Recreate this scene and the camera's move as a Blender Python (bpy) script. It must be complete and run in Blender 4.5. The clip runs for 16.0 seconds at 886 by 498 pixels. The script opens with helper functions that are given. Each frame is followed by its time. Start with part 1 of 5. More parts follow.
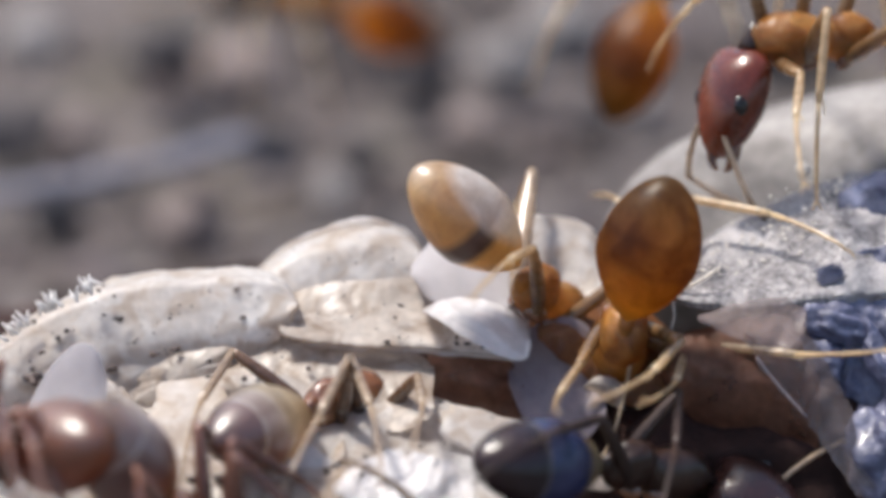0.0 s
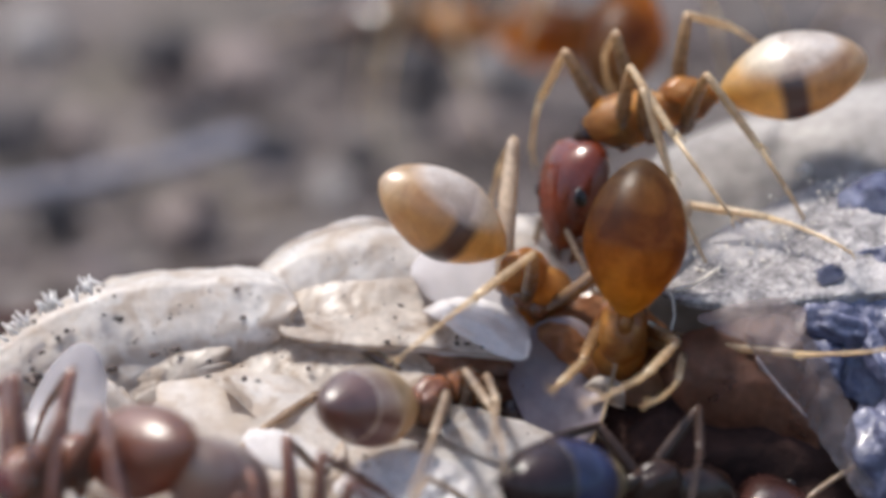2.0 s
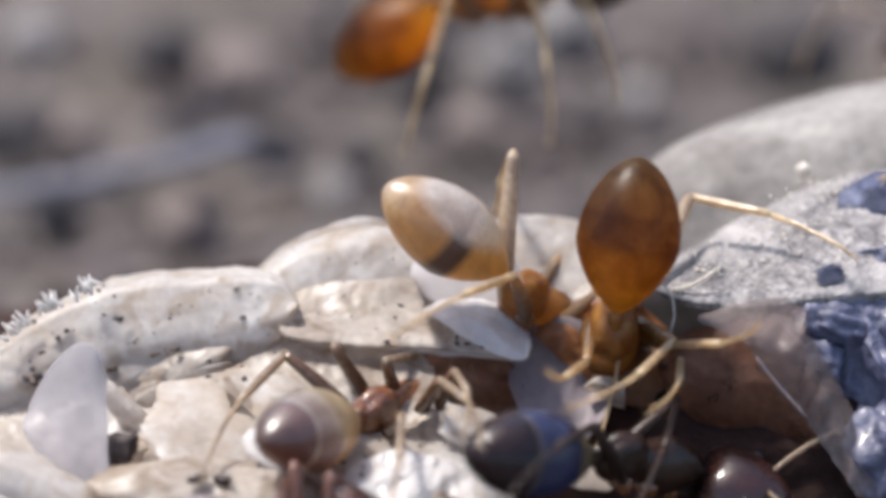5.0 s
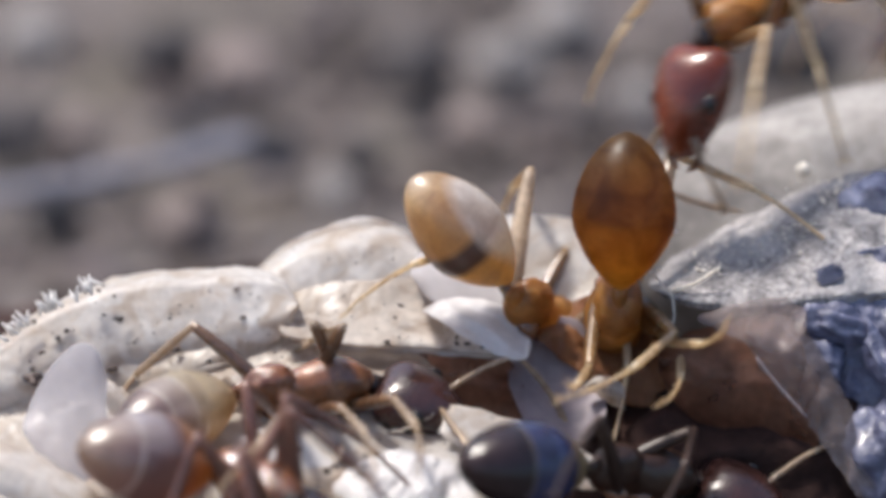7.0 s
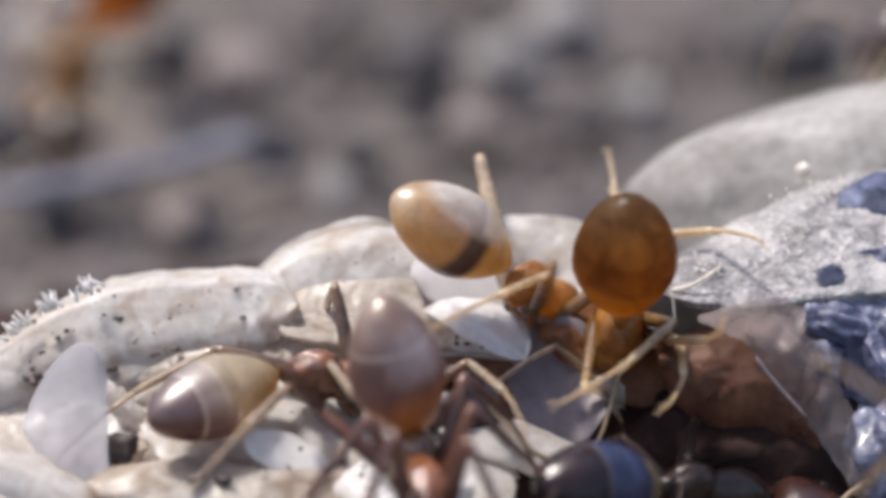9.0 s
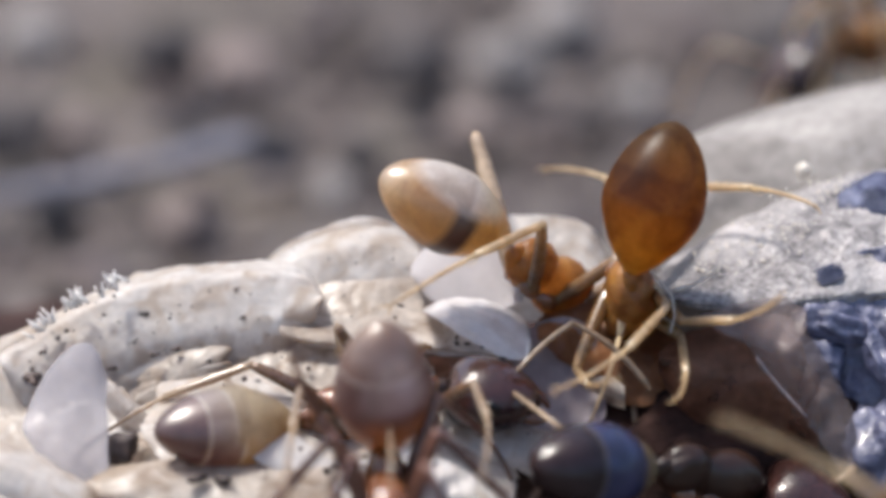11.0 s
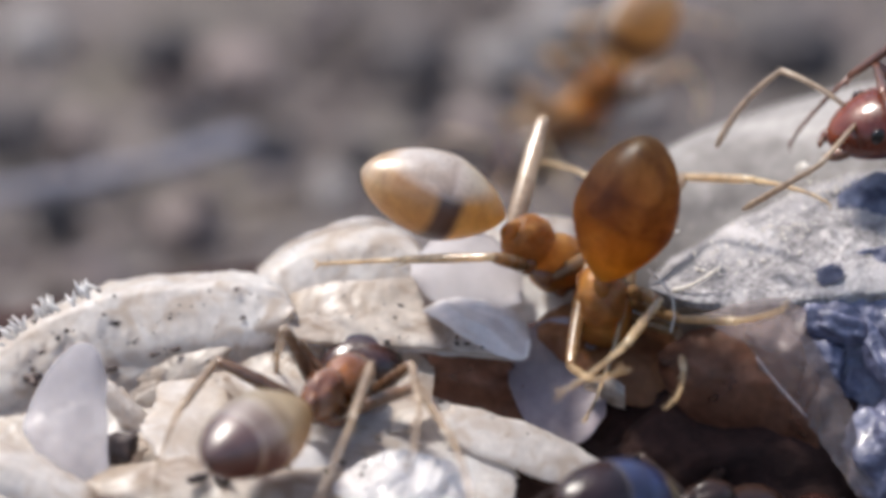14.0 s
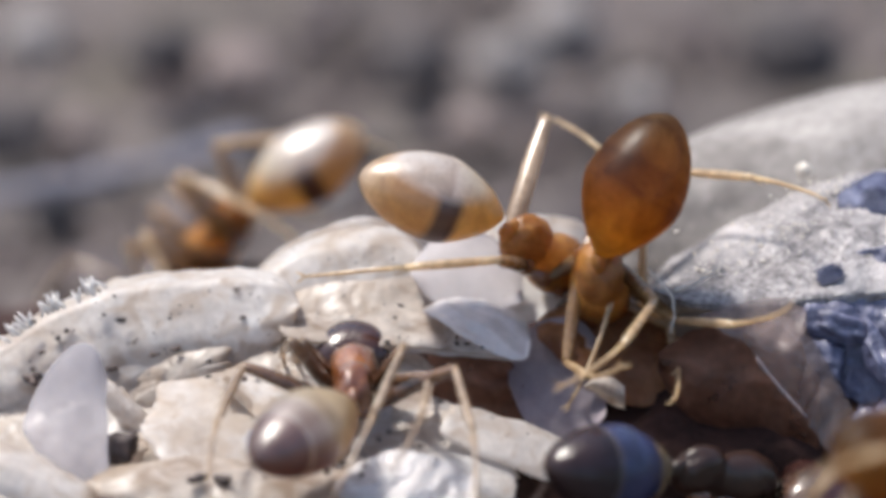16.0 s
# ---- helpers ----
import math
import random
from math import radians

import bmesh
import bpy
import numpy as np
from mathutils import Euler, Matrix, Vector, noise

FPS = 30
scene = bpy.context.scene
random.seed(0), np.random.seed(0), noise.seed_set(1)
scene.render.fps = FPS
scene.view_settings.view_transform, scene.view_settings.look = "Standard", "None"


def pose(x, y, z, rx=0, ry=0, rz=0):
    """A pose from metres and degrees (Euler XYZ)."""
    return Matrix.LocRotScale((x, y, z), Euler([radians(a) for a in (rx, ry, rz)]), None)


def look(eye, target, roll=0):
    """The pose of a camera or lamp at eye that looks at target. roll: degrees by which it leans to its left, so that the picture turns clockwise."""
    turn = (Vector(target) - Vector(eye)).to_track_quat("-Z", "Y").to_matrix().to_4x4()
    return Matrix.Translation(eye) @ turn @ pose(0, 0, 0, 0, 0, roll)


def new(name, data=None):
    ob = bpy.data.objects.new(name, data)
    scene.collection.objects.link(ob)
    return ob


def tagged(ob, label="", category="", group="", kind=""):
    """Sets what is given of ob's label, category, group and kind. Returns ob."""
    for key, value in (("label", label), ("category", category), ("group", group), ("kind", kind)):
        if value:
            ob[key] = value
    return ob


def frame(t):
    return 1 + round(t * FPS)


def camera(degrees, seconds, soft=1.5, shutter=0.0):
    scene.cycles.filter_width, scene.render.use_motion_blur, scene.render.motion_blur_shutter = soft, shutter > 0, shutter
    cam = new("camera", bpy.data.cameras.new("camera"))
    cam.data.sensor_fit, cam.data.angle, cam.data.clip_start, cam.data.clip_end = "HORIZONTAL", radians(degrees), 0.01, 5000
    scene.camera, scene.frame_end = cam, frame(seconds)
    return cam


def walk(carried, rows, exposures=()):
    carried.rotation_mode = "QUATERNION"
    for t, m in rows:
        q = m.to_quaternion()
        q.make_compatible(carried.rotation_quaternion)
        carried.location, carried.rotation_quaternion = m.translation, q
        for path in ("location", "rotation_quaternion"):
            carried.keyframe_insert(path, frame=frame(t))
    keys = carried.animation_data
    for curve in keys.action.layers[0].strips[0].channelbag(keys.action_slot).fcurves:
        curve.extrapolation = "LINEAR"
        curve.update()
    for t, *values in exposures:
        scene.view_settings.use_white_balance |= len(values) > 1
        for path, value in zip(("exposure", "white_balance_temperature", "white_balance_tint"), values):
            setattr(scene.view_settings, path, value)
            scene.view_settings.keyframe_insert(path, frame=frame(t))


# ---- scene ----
# Macro film of small ants on a dead insect: everything is modelled in millimetres and linked in metres.
MM = 0.001
REACH = 40.0          # from the lens to the plane in focus, mm
UNIT = 160.0          # grid units to a millimetre in the plane in focus
TILT = radians(25)    # the lens looks down by this much
FOCUS = Vector((0.0, 0.0, 7.0))
RIGHT = Vector((1, 0, 0))
RISE = Vector((0, math.sin(TILT), math.cos(TILT)))
AWAY = Vector((0, math.cos(TILT), -math.sin(TILT)))
BASIS = Matrix((RIGHT, RISE, -AWAY)).transposed()

cam = camera(2 * math.degrees(math.atan(784 / UNIT / REACH)), 16.0, soft=4.4, shutter=0.5)
EYE = look((FOCUS - AWAY * REACH) * MM, FOCUS * MM)
walk(cam, [(0.0, EYE), (16.0, EYE)], exposures=[(0.0, 0.47), (16.0, 0.47)])
cam.data.dof.use_dof = True
cam.data.dof.focus_distance = (REACH - 0.3) * MM
cam.data.dof.aperture_fstop = cam.data.lens / 1.6

# ---- light ----
SUN = Vector((-0.36, 0.22, 0.90)).normalized()
world = bpy.data.worlds.new("sky")
scene.world = world
world.use_nodes = True
wn = world.node_tree.nodes
sky = wn.new("ShaderNodeTexSky")
sky.sky_type = "NISHITA"
sky.sun_disc = False
sky.dust_density, sky.ozone_density = 2.5, 1.0
sky.sun_elevation = math.asin(SUN.z)
sky.sun_rotation = math.atan2(SUN.x, SUN.y)
world.node_tree.links.new(sky.outputs[0], wn["Background"].inputs[0])
wn["Background"].inputs[1].default_value = 0.175
sun_data = bpy.data.lights.new("sun", "SUN")
sun_data.energy, sun_data.angle, sun_data.color = 4.8, radians(9), (1.0, 0.945, 0.88)
sun = new("sun", sun_data)
sun.matrix_world = look(SUN * 2.0, (0, 0, 0))


# ---- materials ----
def mat(name, a, b, rough=0.5, scale=1.0, bump=0.02, sss=0.0, sheer=0.0, specks=None, fleck=(0.03, 0.02, 0.02),
        coat=0.0, random_tint=0.0, islands=False, detail=6.0, stains=None, spec=0.5, clear=0.0, grain=(0.74, 1.10), blot=None):
    """Two-scale noise between the colours a and b; sizes in features per millimetre."""
    m = bpy.data.materials.new(name)
    m.use_nodes = True
    n, l = m.node_tree.nodes, m.node_tree.links
    bsdf = n["Principled BSDF"]
    tc, mp = n.new("ShaderNodeTexCoord"), n.new("ShaderNodeMapping")
    mp.inputs["Scale"].default_value = (1000, 1000, 1000)
    l.new(tc.outputs["Object"], mp.inputs["Vector"])

    def noise_node(s, d=detail, w=0.0):
        t = n.new("ShaderNodeTexNoise")
        t.inputs["Scale"].default_value, t.inputs["Detail"].default_value = s, d
        t.inputs["Distortion"].default_value = w
        l.new(mp.outputs[0], t.inputs["Vector"])
        return t.outputs["Fac"]

    def ramp(fac, stops):
        r = n.new("ShaderNodeValToRGB")
        while len(r.color_ramp.elements) < len(stops):
            r.color_ramp.elements.new(0.5)
        for e, (p, c) in zip(r.color_ramp.elements, stops):
            e.position, e.color = p, (*c, 1)
        l.new(fac, r.inputs[0])
        return r.outputs[0]

    def mix(fac, c1, c2, kind="MIX"):
        x = n.new("ShaderNodeMix")
        x.data_type, x.blend_type = "RGBA", kind
        for sock, v in ((x.inputs[0], fac), (x.inputs[6], c1), (x.inputs[7], c2)):
            if isinstance(v, (int, float)):
                sock.default_value = v
            elif isinstance(v, tuple):
                sock.default_value = (*v, 1)
            else:
                l.new(v, sock)
        return x.outputs[2]

    col = ramp(noise_node(scale, 4, 0.6), [(0.34, a), (0.66, b)])
    fine = ramp(noise_node(scale * 9), [(0.3, (grain[0],) * 3), (0.7, (grain[1],) * 3)])
    col = mix(1.0, col, fine, "MULTIPLY")
    if blot:
        col = mix(ramp(noise_node(scale * 3.2, 5, 0.8), [(0.47, (0, 0, 0)), (0.66, (0.9, 0.9, 0.9))]), col, blot)
    if stains:
        col = mix(ramp(noise_node(scale * 0.55, 3, 1.0), [(0.52, (0, 0, 0)), (0.68, (1, 1, 1))]), col, stains)
    if specks:
        v = n.new("ShaderNodeTexVoronoi")
        v.inputs["Scale"].default_value = specks
        shift, wob = n.new("ShaderNodeVectorMath"), n.new("ShaderNodeTexNoise")
        shift.operation = "MULTIPLY_ADD"
        wob.inputs["Scale"].default_value = specks * 3
        l.new(mp.outputs[0], wob.inputs["Vector"])
        l.new(wob.outputs["Color"], shift.inputs[0])
        shift.inputs[1].default_value = (0.35 / specks,) * 3
        l.new(mp.outputs[0], shift.inputs[2])
        l.new(shift.outputs[0], v.inputs["Vector"])
        near = ramp(v.outputs["Distance"], [(0.05, (1, 1, 1)), (0.12, (0, 0, 0))])
        some = ramp(noise_node(specks * 0.4, 2), [(0.52, (0, 0, 0)), (0.56, (1, 1, 1))])
        col = mix(mix(1.0, near, some, "MULTIPLY"), col, fleck)
    if random_tint:
        src = n.new("ShaderNodeNewGeometry").outputs["Random Per Island"] if islands else n.new("ShaderNodeObjectInfo").outputs["Random"]
        lo, hi = 1 - random_tint, 1 + random_tint
        col = mix(1.0, col, ramp(src, [(0.0, (lo * 0.98, lo * 0.96, lo * 1.10)), (0.35, (1.0, 0.93, 1.0)), (0.7, (1.05, 1.0, 0.92)), (1.0, (hi, hi * 0.95, hi * 0.92))]), "MULTIPLY")
    l.new(col, bsdf.inputs["Base Color"])
    rr = n.new("ShaderNodeMapRange")
    rr.inputs["To Min"].default_value, rr.inputs["To Max"].default_value = max(0.03, rough - 0.12), min(1, rough + 0.12)
    l.new(noise_node(scale * 3), rr.inputs["Value"])
    l.new(rr.outputs[0], bsdf.inputs["Roughness"])
    bsdf.inputs["Specular IOR Level"].default_value = spec
    if coat:
        bsdf.inputs["Coat Weight"].default_value, bsdf.inputs["Coat Roughness"].default_value = coat, 0.12
    if sss:
        bsdf.inputs["Subsurface Weight"].default_value = sss
        bsdf.inputs["Subsurface Radius"].default_value = (1.0, 0.5, 0.25)
        bsdf.inputs["Subsurface Scale"].default_value = 0.35 * MM
    if bump:
        bp = n.new("ShaderNodeBump")
        bp.inputs["Strength"].default_value, bp.inputs["Distance"].default_value = 0.8, bump * MM
        rough_a, rough_b = n.new("ShaderNodeMath"), n.new("ShaderNodeMath")
        rough_a.operation, rough_b.operation = "MULTIPLY", "ADD"
        rough_a.inputs[1].default_value = 0.35
        l.new(noise_node(scale * 19), rough_a.inputs[0])
        l.new(rough_a.outputs[0], rough_b.inputs[0])
        l.new(noise_node(scale * 5), rough_b.inputs[1])
        l.new(rough_b.outputs[0], bp.inputs["Height"])
        l.new(bp.outputs[0], bsdf.inputs["Normal"])
    if sheer:
        tr, sh = n.new("ShaderNodeBsdfTranslucent"), n.new("ShaderNodeMixShader")
        sh.inputs[0].default_value = sheer
        l.new(col, tr.inputs["Color"])
        l.new(bsdf.outputs[0], sh.inputs[1])
        l.new(tr.outputs[0], sh.inputs[2])
        l.new(sh.outputs[0], n["Material Output"].inputs["Surface"])
    if clear:
        out = n["Material Output"].inputs["Surface"]
        under = out.links[0].from_socket
        tp, sh = n.new("ShaderNodeBsdfTransparent"), n.new("ShaderNodeMixShader")
        sh.inputs[0].default_value = clear
        l.new(under, sh.inputs[1])
        l.new(tp.outputs[0], sh.inputs[2])
        l.new(sh.outputs[0], out)
    return m


def banded(name, stops, rough=0.22, sheer=0.3, depth=0.5, back=None, coat=0.9, ior=1.7, mottle=(0.60, 0.53, 0.47), rise=(0.30, 0.45)):
    """Gaster skin: bands across the long axis, with painted-highlight bands along the back, glossy and a little
    translucent.
    """
    m = mat(name, (1, 1, 1), mottle, rough, 1.9, 0.010, sheer=sheer, spec=0.5, grain=(0.88, 1.05))
    n, l = m.node_tree.nodes, m.node_tree.links
    tc, sep = n.new("ShaderNodeTexCoord"), n.new("ShaderNodeSeparateXYZ")
    l.new(tc.outputs["Object"], sep.inputs[0])

    def bands(colours):
        r, k = n.new("ShaderNodeValToRGB"), n.new("ShaderNodeMath")
        k.operation = "MULTIPLY"
        k.inputs[1].default_value = 1000 / 1.8
        l.new(sep.outputs["X"], k.inputs[0])
        l.new(k.outputs[0], r.inputs[0])
        while len(r.color_ramp.elements) < len(colours):
            r.color_ramp.elements.new(0.5)
        for e, (p, c) in zip(r.color_ramp.elements, colours):
            e.position, e.color = p, (*c, 1)
        return r.outputs[0]

    def blend(a, b, kind, fac=1.0):
        x = n.new("ShaderNodeMix")
        x.data_type, x.blend_type = "RGBA", kind
        if isinstance(fac, float):
            x.inputs[0].default_value = fac
        else:
            l.new(fac, x.inputs[0])
        l.new(a, x.inputs[6])
        if isinstance(b, tuple):
            x.inputs[7].default_value = b
        else:
            l.new(b, x.inputs[7])
        return x.outputs[2]

    skin = bands(stops)
    # high on the body, blend to colours that hold the sky's reflection
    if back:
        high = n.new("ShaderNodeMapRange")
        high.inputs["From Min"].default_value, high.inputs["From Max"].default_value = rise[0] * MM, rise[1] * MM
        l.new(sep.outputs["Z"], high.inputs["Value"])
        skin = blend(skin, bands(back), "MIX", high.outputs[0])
    bsdf = n["Principled BSDF"]
    bsdf.inputs["IOR"].default_value = ior
    bsdf.inputs["Coat Weight"].default_value, bsdf.inputs["Coat Roughness"].default_value = coat, 0.40
    bsdf.inputs["Coat IOR"].default_value = 2.3
    full = blend(bsdf.inputs["Base Color"].links[0].from_socket, skin, "MULTIPLY")
    l.new(blend(full, (depth, depth, depth, 1), "MULTIPLY"), bsdf.inputs["Base Color"])
    for node in n:
        if node.type == "BSDF_TRANSLUCENT":
            l.new(full, node.inputs["Color"])
    return m


M_SOIL = mat("soil", (0.060, 0.050, 0.048), (0.104, 0.087, 0.083), 0.95, 0.3, 0.15, stains=(0.085, 0.074, 0.058))
M_STONE = mat("stone", (0.058, 0.048, 0.046), (0.118, 0.099, 0.096), 0.85, 0.22, 0.08, random_tint=0.20, islands=True, stains=(0.075, 0.062, 0.049))
M_TWIG = mat("twig_bark", (0.14, 0.14, 0.175), (0.21, 0.21, 0.26), 0.8, 0.8, 0.05)
M_HUSK = mat("husk", (0.74, 0.69, 0.65), (0.89, 0.87, 0.855), 0.34, 1.1, 0.020, sheer=0.68, specks=2.2, grain=(0.84, 1.05), stains=(0.66, 0.58, 0.50), spec=0.45, blot=(0.60, 0.52, 0.45))
M_HUSK_TAN = mat("husk_tan", (0.62, 0.55, 0.485), (0.83, 0.78, 0.73), 0.34, 0.9, 0.016, sheer=0.64, specks=2.6, grain=(0.80, 1.08), stains=(0.48, 0.39, 0.30), spec=0.6, blot=(0.40, 0.31, 0.24))
M_FILM = mat("film", (0.80, 0.78, 0.775), (0.92, 0.90, 0.90), 0.14, 1.0, 0.02, sheer=0.6, coat=0.5, clear=0.06, grain=(0.9, 1.05))
M_LOBE = mat("lobe", (0.48, 0.455, 0.48), (0.60, 0.57, 0.60), 0.42, 0.6, 0.008, sheer=0.5, clear=0.46, grain=(0.94, 1.03))
M_VEIL = mat("veil", (0.50, 0.475, 0.485), (0.64, 0.61, 0.62), 0.55, 0.7, 0.008, sheer=0.55, clear=0.15, grain=(0.94, 1.03), spec=0.2)
M_PINK = mat("membrane_pink", (0.40, 0.34, 0.355), (0.58, 0.52, 0.56), 0.5, 0.8, 0.015, sheer=0.55, clear=0.18, grain=(0.85, 1.05))
M_SMOKE = mat("membrane_smoky", (0.28, 0.22, 0.21), (0.50, 0.42, 0.41), 0.4, 0.8, 0.015, sheer=0.45, clear=0.66, grain=(0.85, 1.05))
M_BROWN = mat("membrane_brown", (0.19, 0.080, 0.048), (0.42, 0.21, 0.135), 0.5, 0.9, 0.02, sheer=0.6, clear=0.28, stains=(0.06, 0.025, 0.015))
M_TISSUE = mat("tissue", (0.22, 0.085, 0.04), (0.46, 0.22, 0.10), 0.35, 1.2, 0.03, sheer=0.6, grain=(0.8, 1.1), stains=(0.10, 0.035, 0.02))
# Brown taken very dark: the overhang's shade is in the colour
M_HOLLOW_SHADE = mat("hollow", (0.016, 0.0075, 0.006), (0.042, 0.020, 0.016), 0.8, 1.3, 0.05, spec=0.15)
M_GREY = mat("grey_cuticle", (0.18, 0.167, 0.175), (0.46, 0.43, 0.43), 0.38, 2.0, 0.10, sheer=0.25, specks=5.5, fleck=(0.95, 0.93, 0.92), grain=(0.28, 1.38), stains=(0.52, 0.49, 0.49), spec=0.6)
M_PALE = mat("pale_dome", (0.20, 0.183, 0.175), (0.38, 0.357, 0.342), 0.6, 0.7, 0.02, spec=0.25, sheer=0.3, specks=2.5, fleck=(0.3, 0.27, 0.26), stains=(0.17, 0.15, 0.145))
M_BLUE = mat("blue_black_cuticle", (0.036, 0.038, 0.075), (0.15, 0.16, 0.25), 0.42, 1.6, 0.05, coat=0.2, specks=8.0, fleck=(0.45, 0.46, 0.52), stains=(0.27, 0.27, 0.33))
M_EYE_LENS = mat("facets", (0.03, 0.036, 0.075), (0.17, 0.18, 0.26), 0.15, 4.0, 0.0)
M_BRISTLE = mat("bristle", (0.86, 0.83, 0.80), (0.95, 0.93, 0.91), 0.3, 2.0, 0.0, sheer=0.5)
M_FIBRE = mat("fibre", (0.74, 0.68, 0.60), (0.88, 0.84, 0.78), 0.4, 2.0, 0.0, sheer=0.4)
M_GRAIN = mat("grain", (0.03, 0.02, 0.02), (0.09, 0.06, 0.05), 0.6, 4.0, 0.02)
# Dried brown, darkened so what shows in the hollow looks shaded
M_CARCASS = mat("carcass", (0.018, 0.008, 0.007), (0.046, 0.021, 0.017), 0.85, 0.8, 0.05, spec=0.15)
M_HEAD = mat("ant_head", (0.085, 0.014, 0.006), (0.21, 0.038, 0.012), 0.28, 1.5, 0.012, sheer=0.35, coat=0.8, spec=0.5)
M_HEAD_DARK = mat("ant_head_dark", (0.020, 0.009, 0.008), (0.055, 0.020, 0.016), 0.26, 1.5, 0.012, sheer=0.12, coat=0.35, spec=0.6)
M_THORAX = mat("ant_thorax", (0.13, 0.040, 0.016), (0.32, 0.115, 0.036), 0.22, 2.2, 0.03, sheer=0.32, coat=0.9, spec=1.0)
M_THORAX_AMBER = mat("ant_thorax_amber", (0.36, 0.15, 0.036), (0.76, 0.42, 0.12), 0.24, 2.2, 0.03, sheer=0.72, coat=0.6, spec=0.8, grain=(0.88, 1.05))
# Thorax copy darkened with the hollow's shade; the necks share it
M_THORAX_SHADED = mat("ant_thorax_shaded", (0.016, 0.008, 0.006), (0.035, 0.016, 0.010), 0.32, 1.5, 0.01, sheer=0.1, spec=0.5)
M_LEG = mat("ant_leg", (0.34, 0.24, 0.16), (0.62, 0.48, 0.34), 0.28, 1.5, 0.005, sheer=0.5, spec=1.0, coat=0.8)
M_LEG_GOLD = mat("ant_leg_gold", (0.58, 0.42, 0.25), (0.86, 0.71, 0.49), 0.28, 1.5, 0.005, sheer=0.6, spec=1.0, coat=0.8)
M_FEMUR = mat("ant_femur", (0.10, 0.050, 0.028), (0.24, 0.130, 0.068), 0.26, 1.5, 0.005, sheer=0.4, spec=1.0, coat=0.8)
M_FEMUR_GOLD = mat("ant_femur_gold", (0.20, 0.11, 0.05), (0.46, 0.28, 0.13), 0.26, 1.5, 0.005, sheer=0.5, spec=1.0, coat=0.8)
M_LEG_RED = mat("ant_leg_red", (0.10, 0.034, 0.022), (0.27, 0.115, 0.072), 0.30, 1.5, 0.005, sheer=0.35, spec=1.0, coat=0.5)
# Leg copy with the shade of the hollow put into its brown
M_LEG_SHADED = mat("ant_leg_shaded", (0.022, 0.012, 0.009), (0.06, 0.036, 0.028), 0.36, 1.5, 0.005, sheer=0.2, spec=0.4)
M_ANT_EYE = mat("ant_eye", (0.006, 0.005, 0.005), (0.012, 0.01, 0.01), 0.2, 9.0, 0.004)
# Base end brightened to paint the backlight glowing through it
AMBER = [(0.0, (1.0, 0.68, 0.17)), (0.16, (0.98, 0.54, 0.10)), (0.32, (0.74, 0.37, 0.08)), (0.44, (0.46, 0.22, 0.06)), (0.47, (0.56, 0.28, 0.075)), (0.62, (0.38, 0.19, 0.06)), (0.66, (0.50, 0.28, 0.10)), (0.86, (0.46, 0.31, 0.14)), (1.0, (0.62, 0.55, 0.38))]
RED = [(0.0, (0.70, 0.30, 0.09)), (0.30, (0.48, 0.16, 0.05)), (0.46, (0.28, 0.075, 0.034)), (0.62, (0.26, 0.07, 0.032)), (0.635, (0.58, 0.42, 0.32)), (0.655, (0.28, 0.075, 0.034)), (1.0, (0.46, 0.19, 0.08))]
# Lighter along the back in place of the broad highlight there
RED_LIT_BACK = [(0.0, (0.70, 0.38, 0.18)), (0.40, (0.46, 0.22, 0.15)), (0.70, (0.44, 0.22, 0.16)), (1.0, (0.56, 0.32, 0.18))]
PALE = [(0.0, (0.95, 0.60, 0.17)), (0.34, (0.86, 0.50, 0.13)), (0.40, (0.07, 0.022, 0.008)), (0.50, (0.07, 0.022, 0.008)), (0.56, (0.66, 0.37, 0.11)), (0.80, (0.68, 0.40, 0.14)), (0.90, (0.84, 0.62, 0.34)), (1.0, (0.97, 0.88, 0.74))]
# White along the back is reflected sky painted over the amber
PALE_LIT_BACK = [(0.0, (0.92, 0.78, 0.50)), (0.30, (0.94, 0.87, 0.70)), (0.46, (0.84, 0.78, 0.74)), (0.58, (0.95, 0.93, 0.91)), (0.625, (0.95, 0.93, 0.91)), (0.635, (0.99, 0.98, 0.97)), (0.655, (0.90, 0.87, 0.85)), (1.0, (0.98, 0.96, 0.94))]
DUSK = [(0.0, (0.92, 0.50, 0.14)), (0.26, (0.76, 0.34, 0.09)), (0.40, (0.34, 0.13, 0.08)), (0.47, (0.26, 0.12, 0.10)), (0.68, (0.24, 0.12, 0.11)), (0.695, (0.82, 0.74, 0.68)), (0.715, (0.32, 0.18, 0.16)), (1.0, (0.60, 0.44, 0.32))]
# Lavender along the back is reflected sky put into the colour
DUSK_LIT_BACK = [(0.0, (0.86, 0.48, 0.15)), (0.34, (0.62, 0.27, 0.08)), (0.45, (0.30, 0.13, 0.08)), (0.54, (0.58, 0.50, 0.54)), (0.68, (0.72, 0.66, 0.70)), (0.695, (0.94, 0.91, 0.90)), (0.715, (0.62, 0.53, 0.52)), (1.0, (0.85, 0.76, 0.62))]
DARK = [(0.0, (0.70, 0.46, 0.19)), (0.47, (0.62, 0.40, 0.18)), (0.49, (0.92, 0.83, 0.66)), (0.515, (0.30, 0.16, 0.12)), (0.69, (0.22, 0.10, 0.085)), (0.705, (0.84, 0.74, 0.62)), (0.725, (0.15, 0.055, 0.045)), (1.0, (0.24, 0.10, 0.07))]
